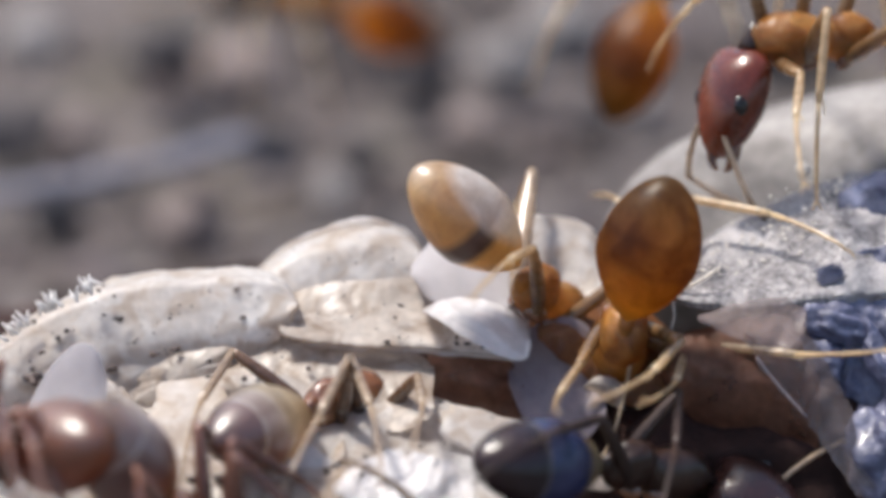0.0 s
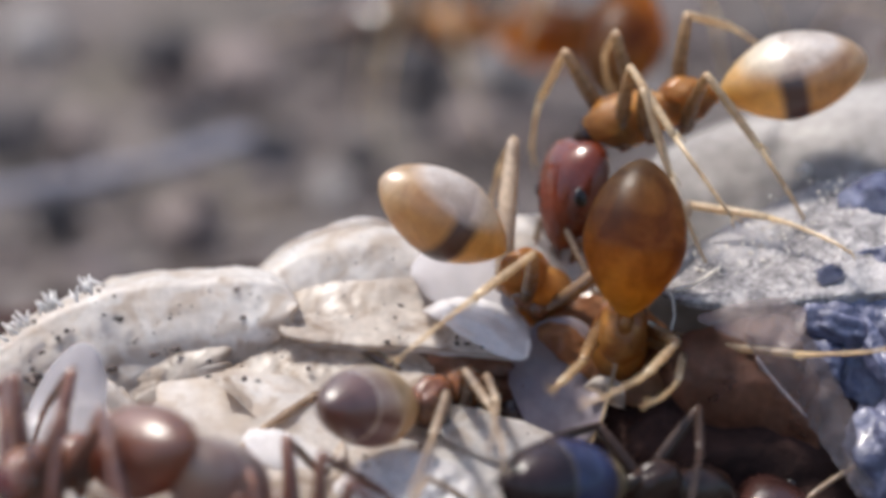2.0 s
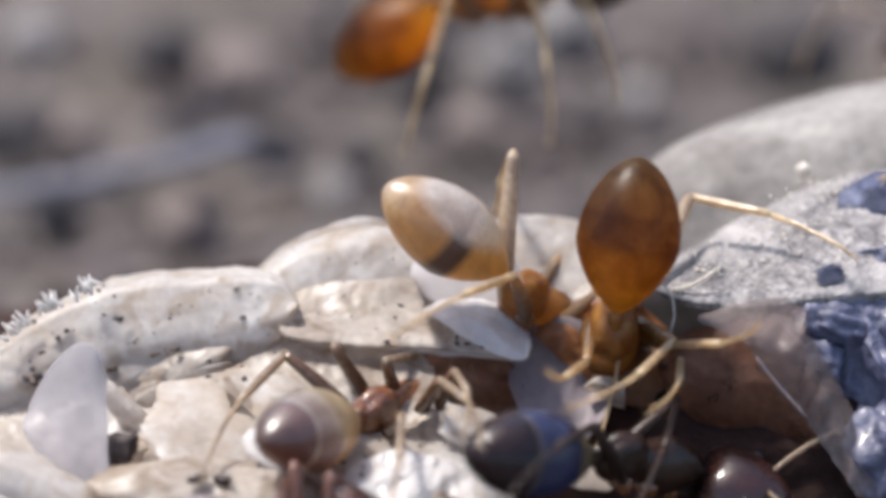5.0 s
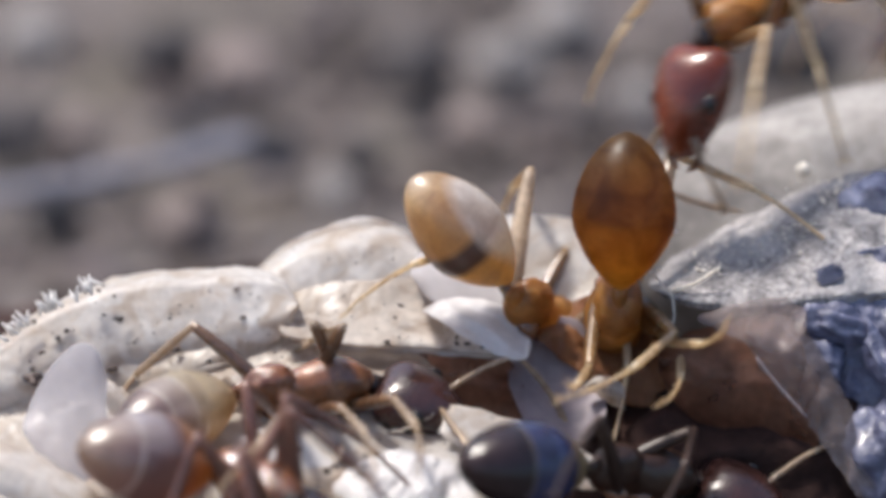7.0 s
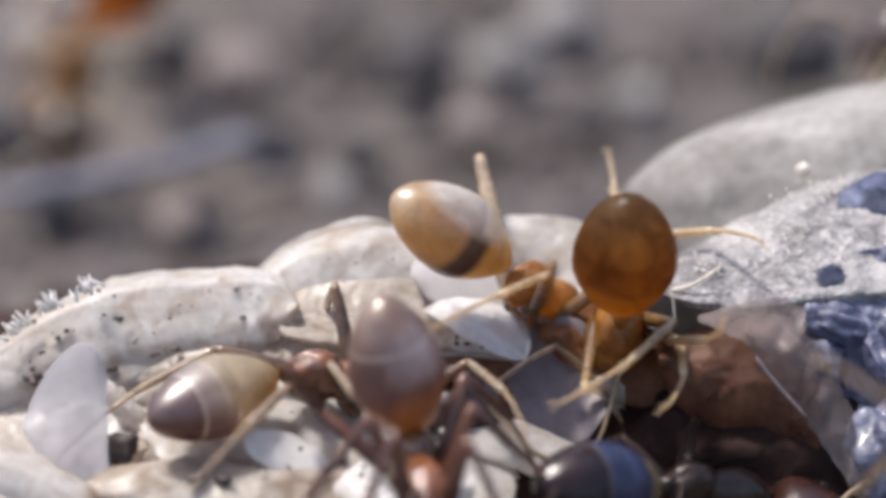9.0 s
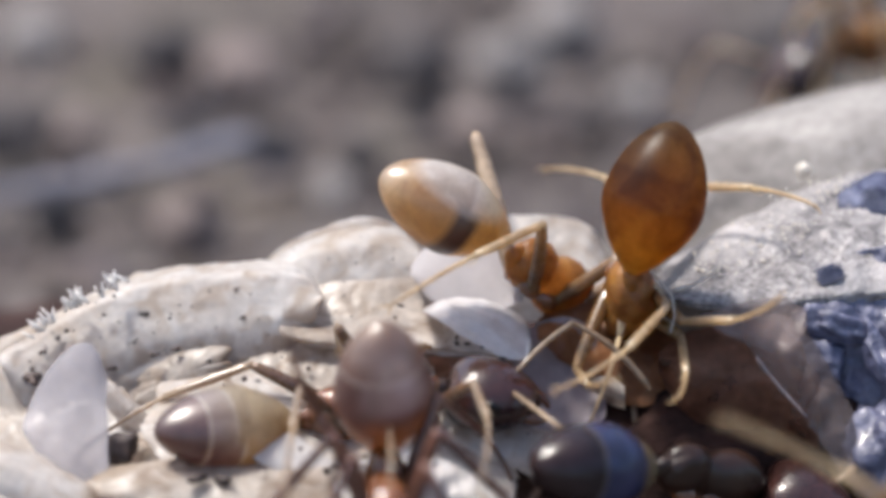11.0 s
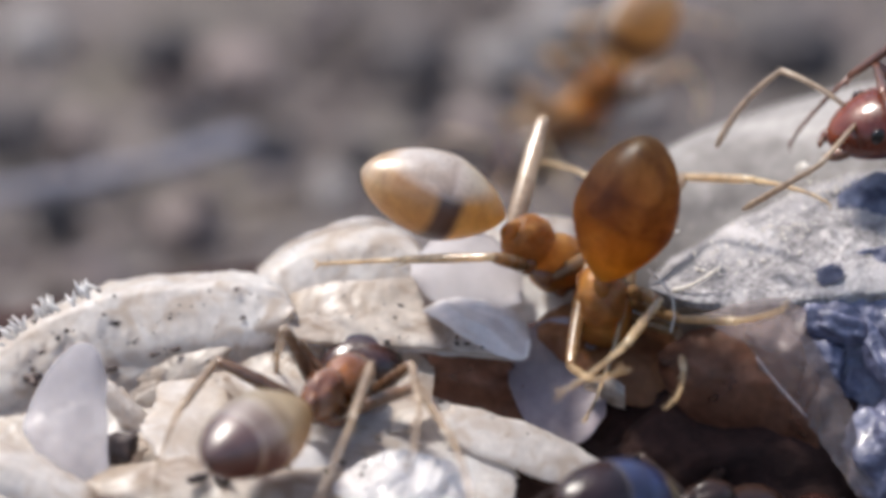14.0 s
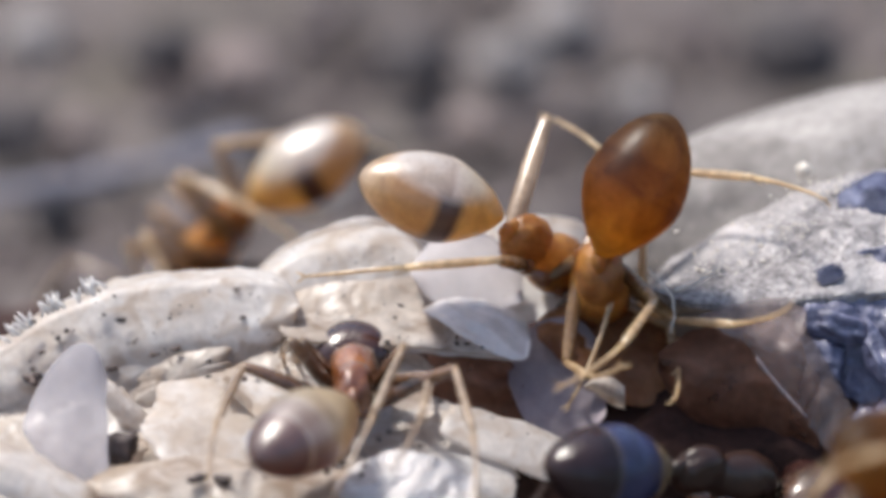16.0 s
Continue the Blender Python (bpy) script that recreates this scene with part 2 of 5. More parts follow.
# Cream banding, paled along the back for the reflection on top
DARK_LIT_BACK = [(0.0, (0.68, 0.52, 0.28)), (0.53, (0.76, 0.64, 0.43)), (0.55, (0.97, 0.93, 0.84)), (0.57, (0.70, 0.60, 0.52)), (0.69, (0.56, 0.45, 0.42)), (0.705, (0.90, 0.83, 0.76)), (0.725, (0.30, 0.17, 0.155)), (1.0, (0.27, 0.13, 0.10))]
# Middle bands blued further to carry the reflection of the sky
INK = [(0.0, (0.44, 0.36, 0.22)), (0.25, (0.38, 0.28, 0.16)), (0.30, (0.045, 0.058, 0.15)), (0.60, (0.055, 0.07, 0.17)), (0.615, (0.20, 0.18, 0.18)), (0.63, (0.03, 0.022, 0.03)), (1.0, (0.06, 0.03, 0.03))]
M_GASTER = {"amber": banded("gaster_amber", AMBER, 0.36, 0.86, 0.25, None, 0.35, 1.5, (0.42, 0.34, 0.28)), "red": banded("gaster_red", RED, 0.30, 0.5, 0.65, RED_LIT_BACK, 0.8, 1.5), "pale": banded("gaster_pale", PALE, 0.34, 0.55, 0.85, PALE_LIT_BACK, 0.9, 1.6, rise=(0.27, 0.40)),
            "dark": banded("gaster_dark", DARK, 0.30, 0.55, 0.7, DARK_LIT_BACK, 0.9, 1.6, rise=(0.04, 0.28)), "dusk": banded("gaster_dusk", DUSK, 0.30, 0.55, 0.8, DUSK_LIT_BACK, 1.0, 1.6), "ink": banded("gaster_ink", INK, 0.22, 0.1, 0.6, None, 0.0, 1.45)}


# ---- mesh tools, all in millimetres ----
def mesh_of(name, bm, material, smooth=True):
    me = bpy.data.meshes.new(name)
    for v in bm.verts:
        v.co *= MM
    for f in bm.faces:
        f.smooth = smooth
    bm.to_mesh(me)
    bm.free()
    me.materials.append(material)
    return me


def part(name, bm, material, parent=None, label="", m=None):
    me = bm if isinstance(bm, bpy.types.Mesh) else mesh_of(name, bm, material)
    ob = new(name, me)
    if parent:
        ob.parent = parent
    if m is not None:
        ob.matrix_basis = m
    return tagged(ob, label) if label else ob


def view(x, y, d=0.0):
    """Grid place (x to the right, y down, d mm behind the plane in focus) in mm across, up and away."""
    s = (1 + d / REACH) / UNIT
    return Vector(((x - 784) * s, (441 - y) * s, d))


def view_of(p):
    q = p - FOCUS
    return Vector((q.dot(RIGHT), q.dot(RISE), q.dot(AWAY)))


def world_of(p):
    return FOCUS + RIGHT * p.x + RISE * p.y + AWAY * p.z


def at(x, y, d=0.0, rx=0, ry=0, rz=0):
    """A pose at a grid place, turned from facing the lens by rx, ry, rz degrees."""
    r = BASIS @ Euler([radians(a) for a in (rx, ry, rz)]).to_matrix()
    return Matrix.Translation(world_of(view(x, y, d)) * MM) @ r.to_4x4()


def lathe(profile, segs=20, wide=1.0, tall=1.0, caps=(True, True)):
    """Rings (x, radius) round the x axis, closed at the ends that caps names."""
    bm = bmesh.new()
    rings = []
    for x, r in profile:
        rings.append([bm.verts.new((x, r * wide * math.cos(a), r * tall * math.sin(a))) for a in (2 * math.pi * k / segs for k in range(segs))])
    for p, q in zip(rings, rings[1:]):
        for k in range(segs):
            bm.faces.new((p[k], p[(k + 1) % segs], q[(k + 1) % segs], q[k]))
    if caps[0]:
        bm.faces.new(rings[0][::-1])
    if caps[1]:
        bm.faces.new(rings[-1])
    bmesh.ops.recalc_face_normals(bm, faces=bm.faces)
    return bm


def tube(bm, pts, radii, segs=8):
    rings = []
    for i, p in enumerate(pts):
        p = Vector(p)
        t = (Vector(pts[min(i + 1, len(pts) - 1)]) - Vector(pts[max(i - 1, 0)])).normalized()
        a = t.cross(Vector((0.31, 0.2, 0.93))).normalized()
        b = t.cross(a)
        rings.append([bm.verts.new(p + (a * math.cos(w) + b * math.sin(w)) * radii[i]) for w in (2 * math.pi * k / segs for k in range(segs))])
    for p, q in zip(rings, rings[1:]):
        for k in range(segs):
            bm.faces.new((p[k], p[(k + 1) % segs], q[(k + 1) % segs], q[k]))
    bm.faces.new(rings[0][::-1])
    bm.faces.new(rings[-1])
    return bm


def bend(a, b, c, n=10):
    """Points on a smooth curve from a to c drawn towards b."""
    a, b, c = Vector(a), Vector(b), Vector(c)
    return [a * (1 - s) ** 2 + b * 2 * s * (1 - s) + c * s * s for s in (k / (n - 1) for k in range(n))]


def lump(r, seed, rough=0.12, freq=0.9, fine=0.03, sub=4, bm=None, at_=(0, 0, 0), turn=None):
    """An uneven ellipsoid with the half-axes r."""
    bm = bm or bmesh.new()
    new_v = bmesh.ops.create_icosphere(bm, subdivisions=sub, radius=1)["verts"]
    off = Vector((seed * 7.3, seed * 3.1, seed * 5.7))
    size = (r[0] + r[1] + r[2]) / 3
    for v in new_v:
        n = v.co.normalized()
        k = 1 + rough * noise.noise(n * freq * 1.6 + off) * 2 + fine * noise.noise(n * freq * 7 + off) * 2
        p = Vector((n.x * r[0], n.y * r[1], n.z * r[2])) * k
        if turn:
            p = turn @ p
        v.co = p + Vector(at_)
    return bm


def ball(sub):
    """Vertices and faces of an icosphere, to be repeated quickly."""
    bm = bmesh.new()
    bmesh.ops.create_icosphere(bm, subdivisions=sub, radius=1)
    out = [v.co.copy() for v in bm.verts], [[v.index for v in f.verts] for f in bm.faces]
    bm.free()
    return out


BALLS = {k: ball(k) for k in (1, 2)}


def heap(name, items, material, sub=1, smooth=True):
    """One mesh of many uneven lumps; items: place, half-axes, turn about z, seed, unevenness."""
    vs, fs = [], []
    pts, tris = BALLS[sub]
    for place, r, turn, seed, rough in items:
        n0, c, sn = len(vs), math.cos(turn), math.sin(turn)
        off = Vector((seed * 7.3, seed * 3.1, seed * 5.7))
        for n in pts:
            k = 1 + (rough * noise.noise(n * 1.9 + off) * 2 if rough else 0)
            x, y, z = n.x * r[0] * k, n.y * r[1] * k, n.z * r[2] * k
            vs.append(((place[0] + x * c - y * sn) * MM, (place[1] + x * sn + y * c) * MM, (place[2] + z) * MM))
        fs += [[n0 + q for q in f] for f in tris]
    me = bpy.data.meshes.new(name)
    me.from_pydata(vs, [], fs)
    me.polygons.foreach_set("use_smooth", [smooth] * len(fs))
    me.materials.append(material)
    return me


def sheet(w, h, dome=0.3, curl=0.0, seed=1, rough=0.10, edge=0.10, thick=0.045, rings=28, segs=96, power=2.2, fold=0.0, crease=0.03, shoulder=2.0):
    """A thin curved flake w by h: domed, curled about its long axis, wrinkled, with an uneven outline and a rounded edge."""
    bm = bmesh.new()
    off = Vector((seed * 4.7, seed * 2.9, seed * 1.3))

    def point(i, k):
        a, r = 2 * math.pi * k / segs, i / rings
        c, s = math.cos(a), math.sin(a)
        rad = (abs(c) ** power + abs(s) ** power) ** (-1 / power)
        rad *= 1 + edge * (1.6 * noise.noise(Vector((c * 1.4, s * 1.4, 0)) + off) + 0.9 * noise.noise(Vector((c * 3.5, s * 3.5, 3)) + off) + 0.35 * noise.noise(Vector((c * 11, s * 11, 3)) + off))
        x, y = c * rad * r * w / 2, s * rad * r * h / 2
        p = Vector((x, y, 0)) + off
        z = dome * (1 - r ** shoulder) + curl * (2 * y / h) ** 2
        z += rough * (noise.noise(p * 1.1) + 0.35 * noise.noise(p * 3.1) + 0.06 * noise.noise(p * 8))
        z += crease * (0.5 - abs(noise.noise(p * 1.7 + Vector((9, 2, 4))))) + 0.45 * crease * (0.5 - abs(noise.noise(p * 4.3 + Vector((1, 7, 3)))))
        z += fold * math.sin(x * 2.1 + y * 3.3 + seed) * 0.5
        return Vector((x, y, z))

    top, low = [], []
    for side, store in ((1, top), (-1, low)):
        for i in range(rings + 1):
            row = []
            for k in range(segs if i else 1):
                p = point(i, k)
                t = thick * 0.5 * math.sqrt(max(0.0, 1 - (i / rings) ** 6)) + 0.004
                row.append(bm.verts.new(p + Vector((0, 0, side * t))))
            store.append(row)
    for store, flip in ((top, False), (low, True)):
        for i in range(rings):
            for k in range(segs):
                j = (k + 1) % segs
                f = (store[0][0], store[1][k], store[1][j]) if i == 0 else (store[i][k], store[i + 1][k], store[i + 1][j], store[i][j])
                bm.faces.new(f[::-1] if flip else f)
    for k in range(segs):
        j = (k + 1) % segs
        bm.faces.new((top[rings][k], low[rings][k], low[rings][j], top[rings][j]))
    return bm


def curve(pts, x):
    """Smooth line through the points (x, value) in order of x."""
    if x <= pts[0][0]:
        return pts[0][1]
    for i in range(len(pts) - 1):
        (x1, y1), (x2, y2) = pts[i], pts[i + 1]
        if x <= x2:
            x0, y0 = pts[i - 1] if i else (x1, y1)
            x3, y3 = pts[i + 2] if i + 2 < len(pts) else (x2, y2)
            h, s = x2 - x1, (x - x1) / (x2 - x1)
            m1, m2 = (y2 - y0) / (x2 - x0) * h, (y3 - y1) / (x3 - x1) * h
            return (2 * s ** 3 - 3 * s * s + 1) * y1 + (s ** 3 - 2 * s * s + s) * m1 + (3 * s * s - 2 * s ** 3) * y2 + (s ** 3 - s * s) * m2
    return pts[-1][1]


def skin(origin, top, low, deep, seed=1, wrinkle=0.05, crease=0.05, thick=0.04, nx=110, ny=60, ragged=5.0, roll=0.0, pleat=None):
    """A thin torn skin between an upper and a lower edge, its depth given from edge to edge, wrinkled, with ragged edges.
    pleat: direction in degrees, spacing in mm and height of straight folds."""
    bm = bmesh.new()
    off, o = Vector((seed * 4.7, seed * 2.9, seed * 1.3)), view(*origin)
    x0, x1 = top[0][0], top[-1][0]
    front, rear = [], []
    for i in range(nx + 1):
        u = i / nx
        u = u - 0.12 * math.sin(6.2832 * u) / 6.2832 * 2
        x = x0 + (x1 - x0) * u
        yt, yl = curve(top, x), curve(low, x)
        a, b = [], []
        for j in range(ny + 1):
            v = j / ny
            d = curve(deep, v)
            rim = min(1.0, 4 * min(u, 1 - u, v, 1 - v))
            q = Vector((x / UNIT, (yt + (yl - yt) * v) / UNIT, 0)) + off
            tear = (1 - rim) * ragged * (noise.noise(q * 2.2) + 0.6 * noise.noise(q * 6.1))
            gx, gy = x + tear, yt + (yl - yt) * v + 1.3 * (1 - rim) * ragged * (noise.noise(q * 2.6 + Vector((3, 1, 7))) + 0.5 * noise.noise(q * 7.3))
            d += wrinkle * (noise.noise(q * 1.2) + 0.4 * noise.noise(q * 3.2) + 0.10 * noise.noise(q * 9))
            d -= crease * (0.4 - abs(noise.noise(q * 1.9 + Vector((9, 2, 4))))) + 0.5 * crease * (0.4 - abs(noise.noise(q * 4.7 + Vector((1, 7, 3))))) + 0.16 * crease * noise.noise(q * 12)
            if roll:
                d += roll * max(0.0, 1 - v / 0.16) ** 2
            if pleat:
                w = math.cos(radians(pleat[0])) * q.x + math.sin(radians(pleat[0])) * q.y + 0.25 * noise.noise(q * 1.3)
                w = (w / pleat[1]) % 1.0
                d -= pleat[2] * (1 - abs(2 * w - 1)) * rim
            p = view(gx, gy, d) - o
            t = thick * (0.25 + 0.75 * rim)
            a.append(bm.verts.new((p.x, p.y, -p.z)))
            b.append(bm.verts.new((p.x, p.y, -p.z - t)))
        front.append(a)
        rear.append(b)
    for i in range(nx):
        for j in range(ny):
            bm.faces.new((front[i][j], front[i][j + 1], front[i + 1][j + 1], front[i + 1][j]))
            bm.faces.new((rear[i][j], rear[i + 1][j], rear[i + 1][j + 1], rear[i][j + 1]))
        bm.faces.new((front[i][0], front[i + 1][0], rear[i + 1][0], rear[i][0]))
        bm.faces.new((front[i][ny], rear[i][ny], rear[i + 1][ny], front[i + 1][ny]))
    for j in range(ny):
        bm.faces.new((front[0][j], rear[0][j], rear[0][j + 1], front[0][j + 1]))
        bm.faces.new((front[nx][j], front[nx][j + 1], rear[nx][j + 1], rear[nx][j]))
    return bm


def thing(name, bm, material, m, label, category="", kind="", group="", parent=None):
    if parent:
        return part(name, bm, material, parent, label, parent.matrix_basis.inverted() @ m)
    return tagged(part(name, bm, material, None, "", m), label, category, group, kind)


# ---- ground ----
def ground():
    n, half = 130, 65.0
    bm = bmesh.new()
    grid = []
    for i in range(n + 1):
        row = []
        for j in range(n + 1):
            x, y = -half + 2 * half * i / n, -45 + 2 * half * j / n
            z = 1.4 * noise.noise(Vector((x * 0.11, y * 0.11, 2))) + 0.45 * noise.noise(Vector((x * 0.35, y * 0.35, 5))) + 0.15 * noise.noise(Vector((x, y, 8)))
            fall = min(1, max(0, (half - max(abs(x), abs(y - 20))) / 12))
            row.append(bm.verts.new((x, y, z * fall - 0.4)))
        grid.append(row)
    for i in range(n):
        for j in range(n):
            bm.faces.new((grid[i][j], grid[i + 1][j], grid[i + 1][j + 1], grid[i][j + 1]))
    rim = [grid[0][0], grid[n][0], grid[n][n], grid[0][n]]
    far = [bm.verts.new((sx * 9e5, sy * 9e5, -0.4)) for sx, sy in ((-1, -1), (1, -1), (1, 1), (-1, 1))]
    sides = [[grid[i][0] for i in range(n + 1)], [grid[n][j] for j in range(n + 1)], [grid[i][n] for i in range(n, -1, -1)], [grid[0][j] for j in range(n, -1, -1)]]
    for k in range(4):
        bm.faces.new([far[k], far[(k + 1) % 4]] + sides[k][::-1])
    ob = part("ground", bm, M_SOIL)
    tagged(ob, "dark gritty soil strewn with small grey stones", "ground", kind="structure")
    rnd = random.Random(4)
    items = []
    for k in range(11000):
        x, y = rnd.uniform(-20, 20), rnd.uniform(3, 50)
        r = rnd.choice((0.10, 0.13, 0.16, 0.19, 0.24, 0.34)) * rnd.uniform(0.8, 1.2)
        z = r * rnd.uniform(0.1, 0.6) - 0.5 + 1.4 * noise.noise(Vector((x * 0.11, y * 0.11, 2)))
        items.append(((x, y, z), (r, r * rnd.uniform(0.6, 1), r * rnd.uniform(0.45, 0.9)), rnd.uniform(0, 6.3), k, 0.3))
    tagged(part("gravel", heap("gravel", items, M_STONE, 1), M_STONE), "grey and mauve grit and small stones lying on the soil", "gravel", kind="stuff")

def lying(x, y, lift=0.0):
    """How far behind the plane in focus the ground lies at a grid place."""
    c = (441 - y) / UNIT
    return (FOCUS.z + math.cos(TILT) * c - lift) / (math.sin(TILT) - math.cos(TILT) * c / REACH)


ground()
M_STONE_DARK = mat("dark_stone", (0.026, 0.022, 0.024), (0.055, 0.048, 0.052), 0.85, 0.5, 0.08)
M_STONE_PALE = mat("pale_stone", (0.18, 0.165, 0.16), (0.30, 0.275, 0.27), 0.8, 0.5, 0.08)
M_STONE_PINK = mat("pink_stone", (0.13, 0.10, 0.092), (0.22, 0.175, 0.165), 0.8, 0.5, 0.08)
for k, (x, y, r, kind_) in enumerate(((20, 235, 0.75, "dark"), (290, 95, 0.7, "dark"), (735, 120, 0.75, "dark"), (640, 275, 0.45, "dark"), (1400, 95, 0.95, "dark"), (1040, 215, 0.4, "dark"), (100, 390, 0.4, "dark"),
                                      (140, 240, 0.5, "pink"), (430, 140, 0.8, "pink"), (60, 70, 0.6, "pale"), (900, 110, 0.6, "pale"), (1130, 175, 0.45, "pale"), (590, 340, 0.4, "pale"), (830, 230, 0.5, "pink"), (330, 400, 0.6, "pink"), (1000, 40, 0.6, "pale"))):
    stone_mat, words = {"dark": (M_STONE_DARK, "dark grey rough stone lying on the soil"), "pink": (M_STONE_PINK, "pinkish brown rough stone lying on the soil"), "pale": (M_STONE_PALE, "pale grey rough stone lying on the soil")}[kind_]
    thing("stone", lump((r, r * 0.85, r * 0.75), 80 + k, 0.22, 1.2, 0.06, 3), stone_mat, pose(*(world_of(view(x, y, lying(x, y, 0.4))) * MM), 0, 0, k * 37), words, "stone", group="stones on the soil")
bm = tube(bmesh.new(), bend((-2.4, 0.0, 0), (0, -0.2, 0.1), (2.2, 0.15, 0), 14), [0.12 + 0.035 * math.sin(k * 1.3) + 0.05 * k / 13 for k in range(14)], 12)
twig = thing("twig", bm, M_TWIG, at(205, 303, lying(205, 303, 1.2), 0, 0, 10), "pale grey weathered twig lying on the stones", "twig")
for x, r in ((-1.1, 0.17), (0.9, 0.21)):
    part("knot", lump((r * 1.2, r, r), 95, 0.15, 1.2, 0.05, 3), M_TWIG, twig, "swollen bark knot", pose(x * MM, -0.05 * MM, 0.02 * MM))

# ---- dead insect: the body under everything, and the broken head end ----
insect = new("dead_insect")
insect.matrix_basis = pose(0, -0.0008, 0.0)
tagged(insect, "broken dried body of a dead insect lying on soil", "dead insect")
base = insect.matrix_basis.inverted()
part("abdomen", lump((5.6, 2.0, 2.3), 21, 0.08, 1.2, 0.03), M_CARCASS, insect, "dark brown dried abdomen", base @ at(480, 770, 6.2, 25, 0, 0))
part("body", lump((5.6, 2.4, 2.3), 22, 0.08, 1.2, 0.03), M_CARCASS, insect, "dark brown dried body", pose(0.0015, -0.0012, 0.0020, 0, 0, -4))
HUSK = "papery flakes of the dead insect"


def flake(name, x, y, d, rx, ry, rz, w, h, material, label, category="husk flake", parent=None, **kw):
    return thing(name, sheet(w, h, **kw), material, at(x, y, d, rx, ry, rz), label, category, group=HUSK, parent=parent)


# pale bowl-shaped husk with what is torn loose in it
husk = new("husk")
husk.matrix_basis = at(250, 720, 0.2)
tagged(husk, "pale hollow papery husk with bristles, stains and black specks", "husk")
def torn(name, origin, top, low, deep, material, label, category="husk flake", parent=None, group=HUSK, **kw):
    return thing(name, skin(origin, top, low, deep, **kw), material, at(*origin), label, category, group="" if parent else group, parent=parent)


BOWL = (((-60, 640), (0, 600), (100, 560), (250, 540), (400, 530), (480, 550), (560, 600), (612, 640)), ((-60, 910), (100, 920), (300, 915), (500, 890), (612, 800)), ((0, 0.62), (0.3, 0.32), (0.55, -0.05), (0.8, -0.7), (1, -1.5)))
torn("bowl", (262, 720, 0), *BOWL, M_HUSK, "pale stained inside of the husk", parent=husk, seed=3, wrinkle=0.10, crease=0.035, nx=150, ny=100)
WALL = (240, 560, 0.0, 0, 0, 0)
RIM = ((-45, 625), (0, 598), (75, 545), (150, 512), (200, 490), (260, 481), (340, 477), (455, 474), (500, 494), (526, 532))
wall = torn("wall", WALL[:3], RIM, ((-45, 660), (0, 720), (100, 700), (200, 672), (300, 655), (400, 642), (465, 622), (500, 592), (526, 548)), ((0, 0.52), (0.12, 0.33), (0.25, 0.27), (0.45, 0.19), (0.7, 0.13), (1, 0.21)),
            M_HUSK, "white thick husk wall with black specks", parent=husk, seed=8, wrinkle=0.05, crease=0.022, thick=0.06, nx=170, ny=80, ragged=5, roll=0.25)
rnd = random.Random(7)
bm = bmesh.new()
for k in range(30):
    gx = rnd.choice((rnd.gauss(30, 14), rnd.gauss(85, 16), rnd.gauss(150, 20), rnd.uniform(-10, 205), rnd.uniform(-10, 260)))
    few = 0.45 if gx > 215 else 1.0
    p = view(gx, curve(RIM, gx) + rnd.uniform(0, 9), 0.1 + rnd.uniform(-0.05, 0.08)) - view(*WALL[:3])
    p.z = -p.z
    w = Vector((rnd.uniform(-.9, .1), rnd.uniform(.3, 1.0), rnd.uniform(-.3, .6))).normalized()
    L = rnd.uniform(0.08, 0.20) * few
    tube(bm, [p - w * 0.05, p + w * L * 0.5, p + w * L], [0.022, 0.017 * few, 0.006 * few], 6)
tagged(part("bristles", bm, M_BRISTLE, wall, "short stiff white bristles"), kind="stuff")
scraps = bmesh.new()
for k in range(14):
    gx, gy = rnd.uniform(10, 590), rnd.triangular(590, 880, 700)
    v = (gy - curve(BOWL[0], gx)) / (curve(BOWL[1], gx) - curve(BOWL[0], gx))
    if not 0.05 < v < 0.95:
        continue
    p = view(gx, gy, curve(BOWL[2], v) - rnd.uniform(0.02, 0.10)) - view(262, 720, 0)
    L, w, a, b = rnd.uniform(0.05, 0.20), rnd.uniform(0.03, 0.09), rnd.uniform(0, 6.28), rnd.uniform(0.01, 0.06)
    ax, ay = Vector((math.cos(a), math.sin(a), rnd.uniform(-0.5, 0.7))), Vector((-math.sin(a), math.cos(a), rnd.uniform(-0.4, 0.7)))
    top, low = [], []
    for u in (-1, -0.4, 0.3, 1):
        for q in (-1, 0, 1):
            r = Vector((p.x, p.y, -p.z)) + ax * L * u + ay * w * q * (1.1 - 0.5 * u * u + rnd.uniform(-0.2, 0.2)) + Vector((0, 0, b * (1 - u * u) + 0.6 * b * q * q))
            top.append(scraps.verts.new(r))
            low.append(scraps.verts.new(r - Vector((0, 0, 0.012))))
    for i in range(3):
        for j in range(2):
            c = (3 * i + j, 3 * i + j + 1, 3 * i + j + 4, 3 * i + j + 3)
            scraps.faces.new([top[q] for q in c][::-1])
            scraps.faces.new([low[q] for q in c])
    rim = [0, 1, 2, 5, 8, 11, 10, 9, 6, 3]
    for i, j in zip(rim, rim[1:] + rim[:1]):
        scraps.faces.new((top[i], top[j], low[j], low[i]))
tagged(thing("skin_litter", scraps, M_HUSK, at(262, 720, 0), "small white and cream scraps of dry skin", parent=husk), kind="stuff")
torn("lobe", (120, 740, -0.8), ((40, 750), (58, 706), (88, 652), (128, 612), (164, 614), (190, 662)), ((40, 765), (58, 795), (88, 835), (128, 870), (164, 890), (190, 875)), ((0, -0.75), (0.4, -0.98), (1, -1.3)),
     M_LOBE, "smooth translucent grey-lavender lobe", parent=husk, seed=12, wrinkle=0.02, crease=0.01, thick=0.05, ragged=3, nx=50, ny=50)
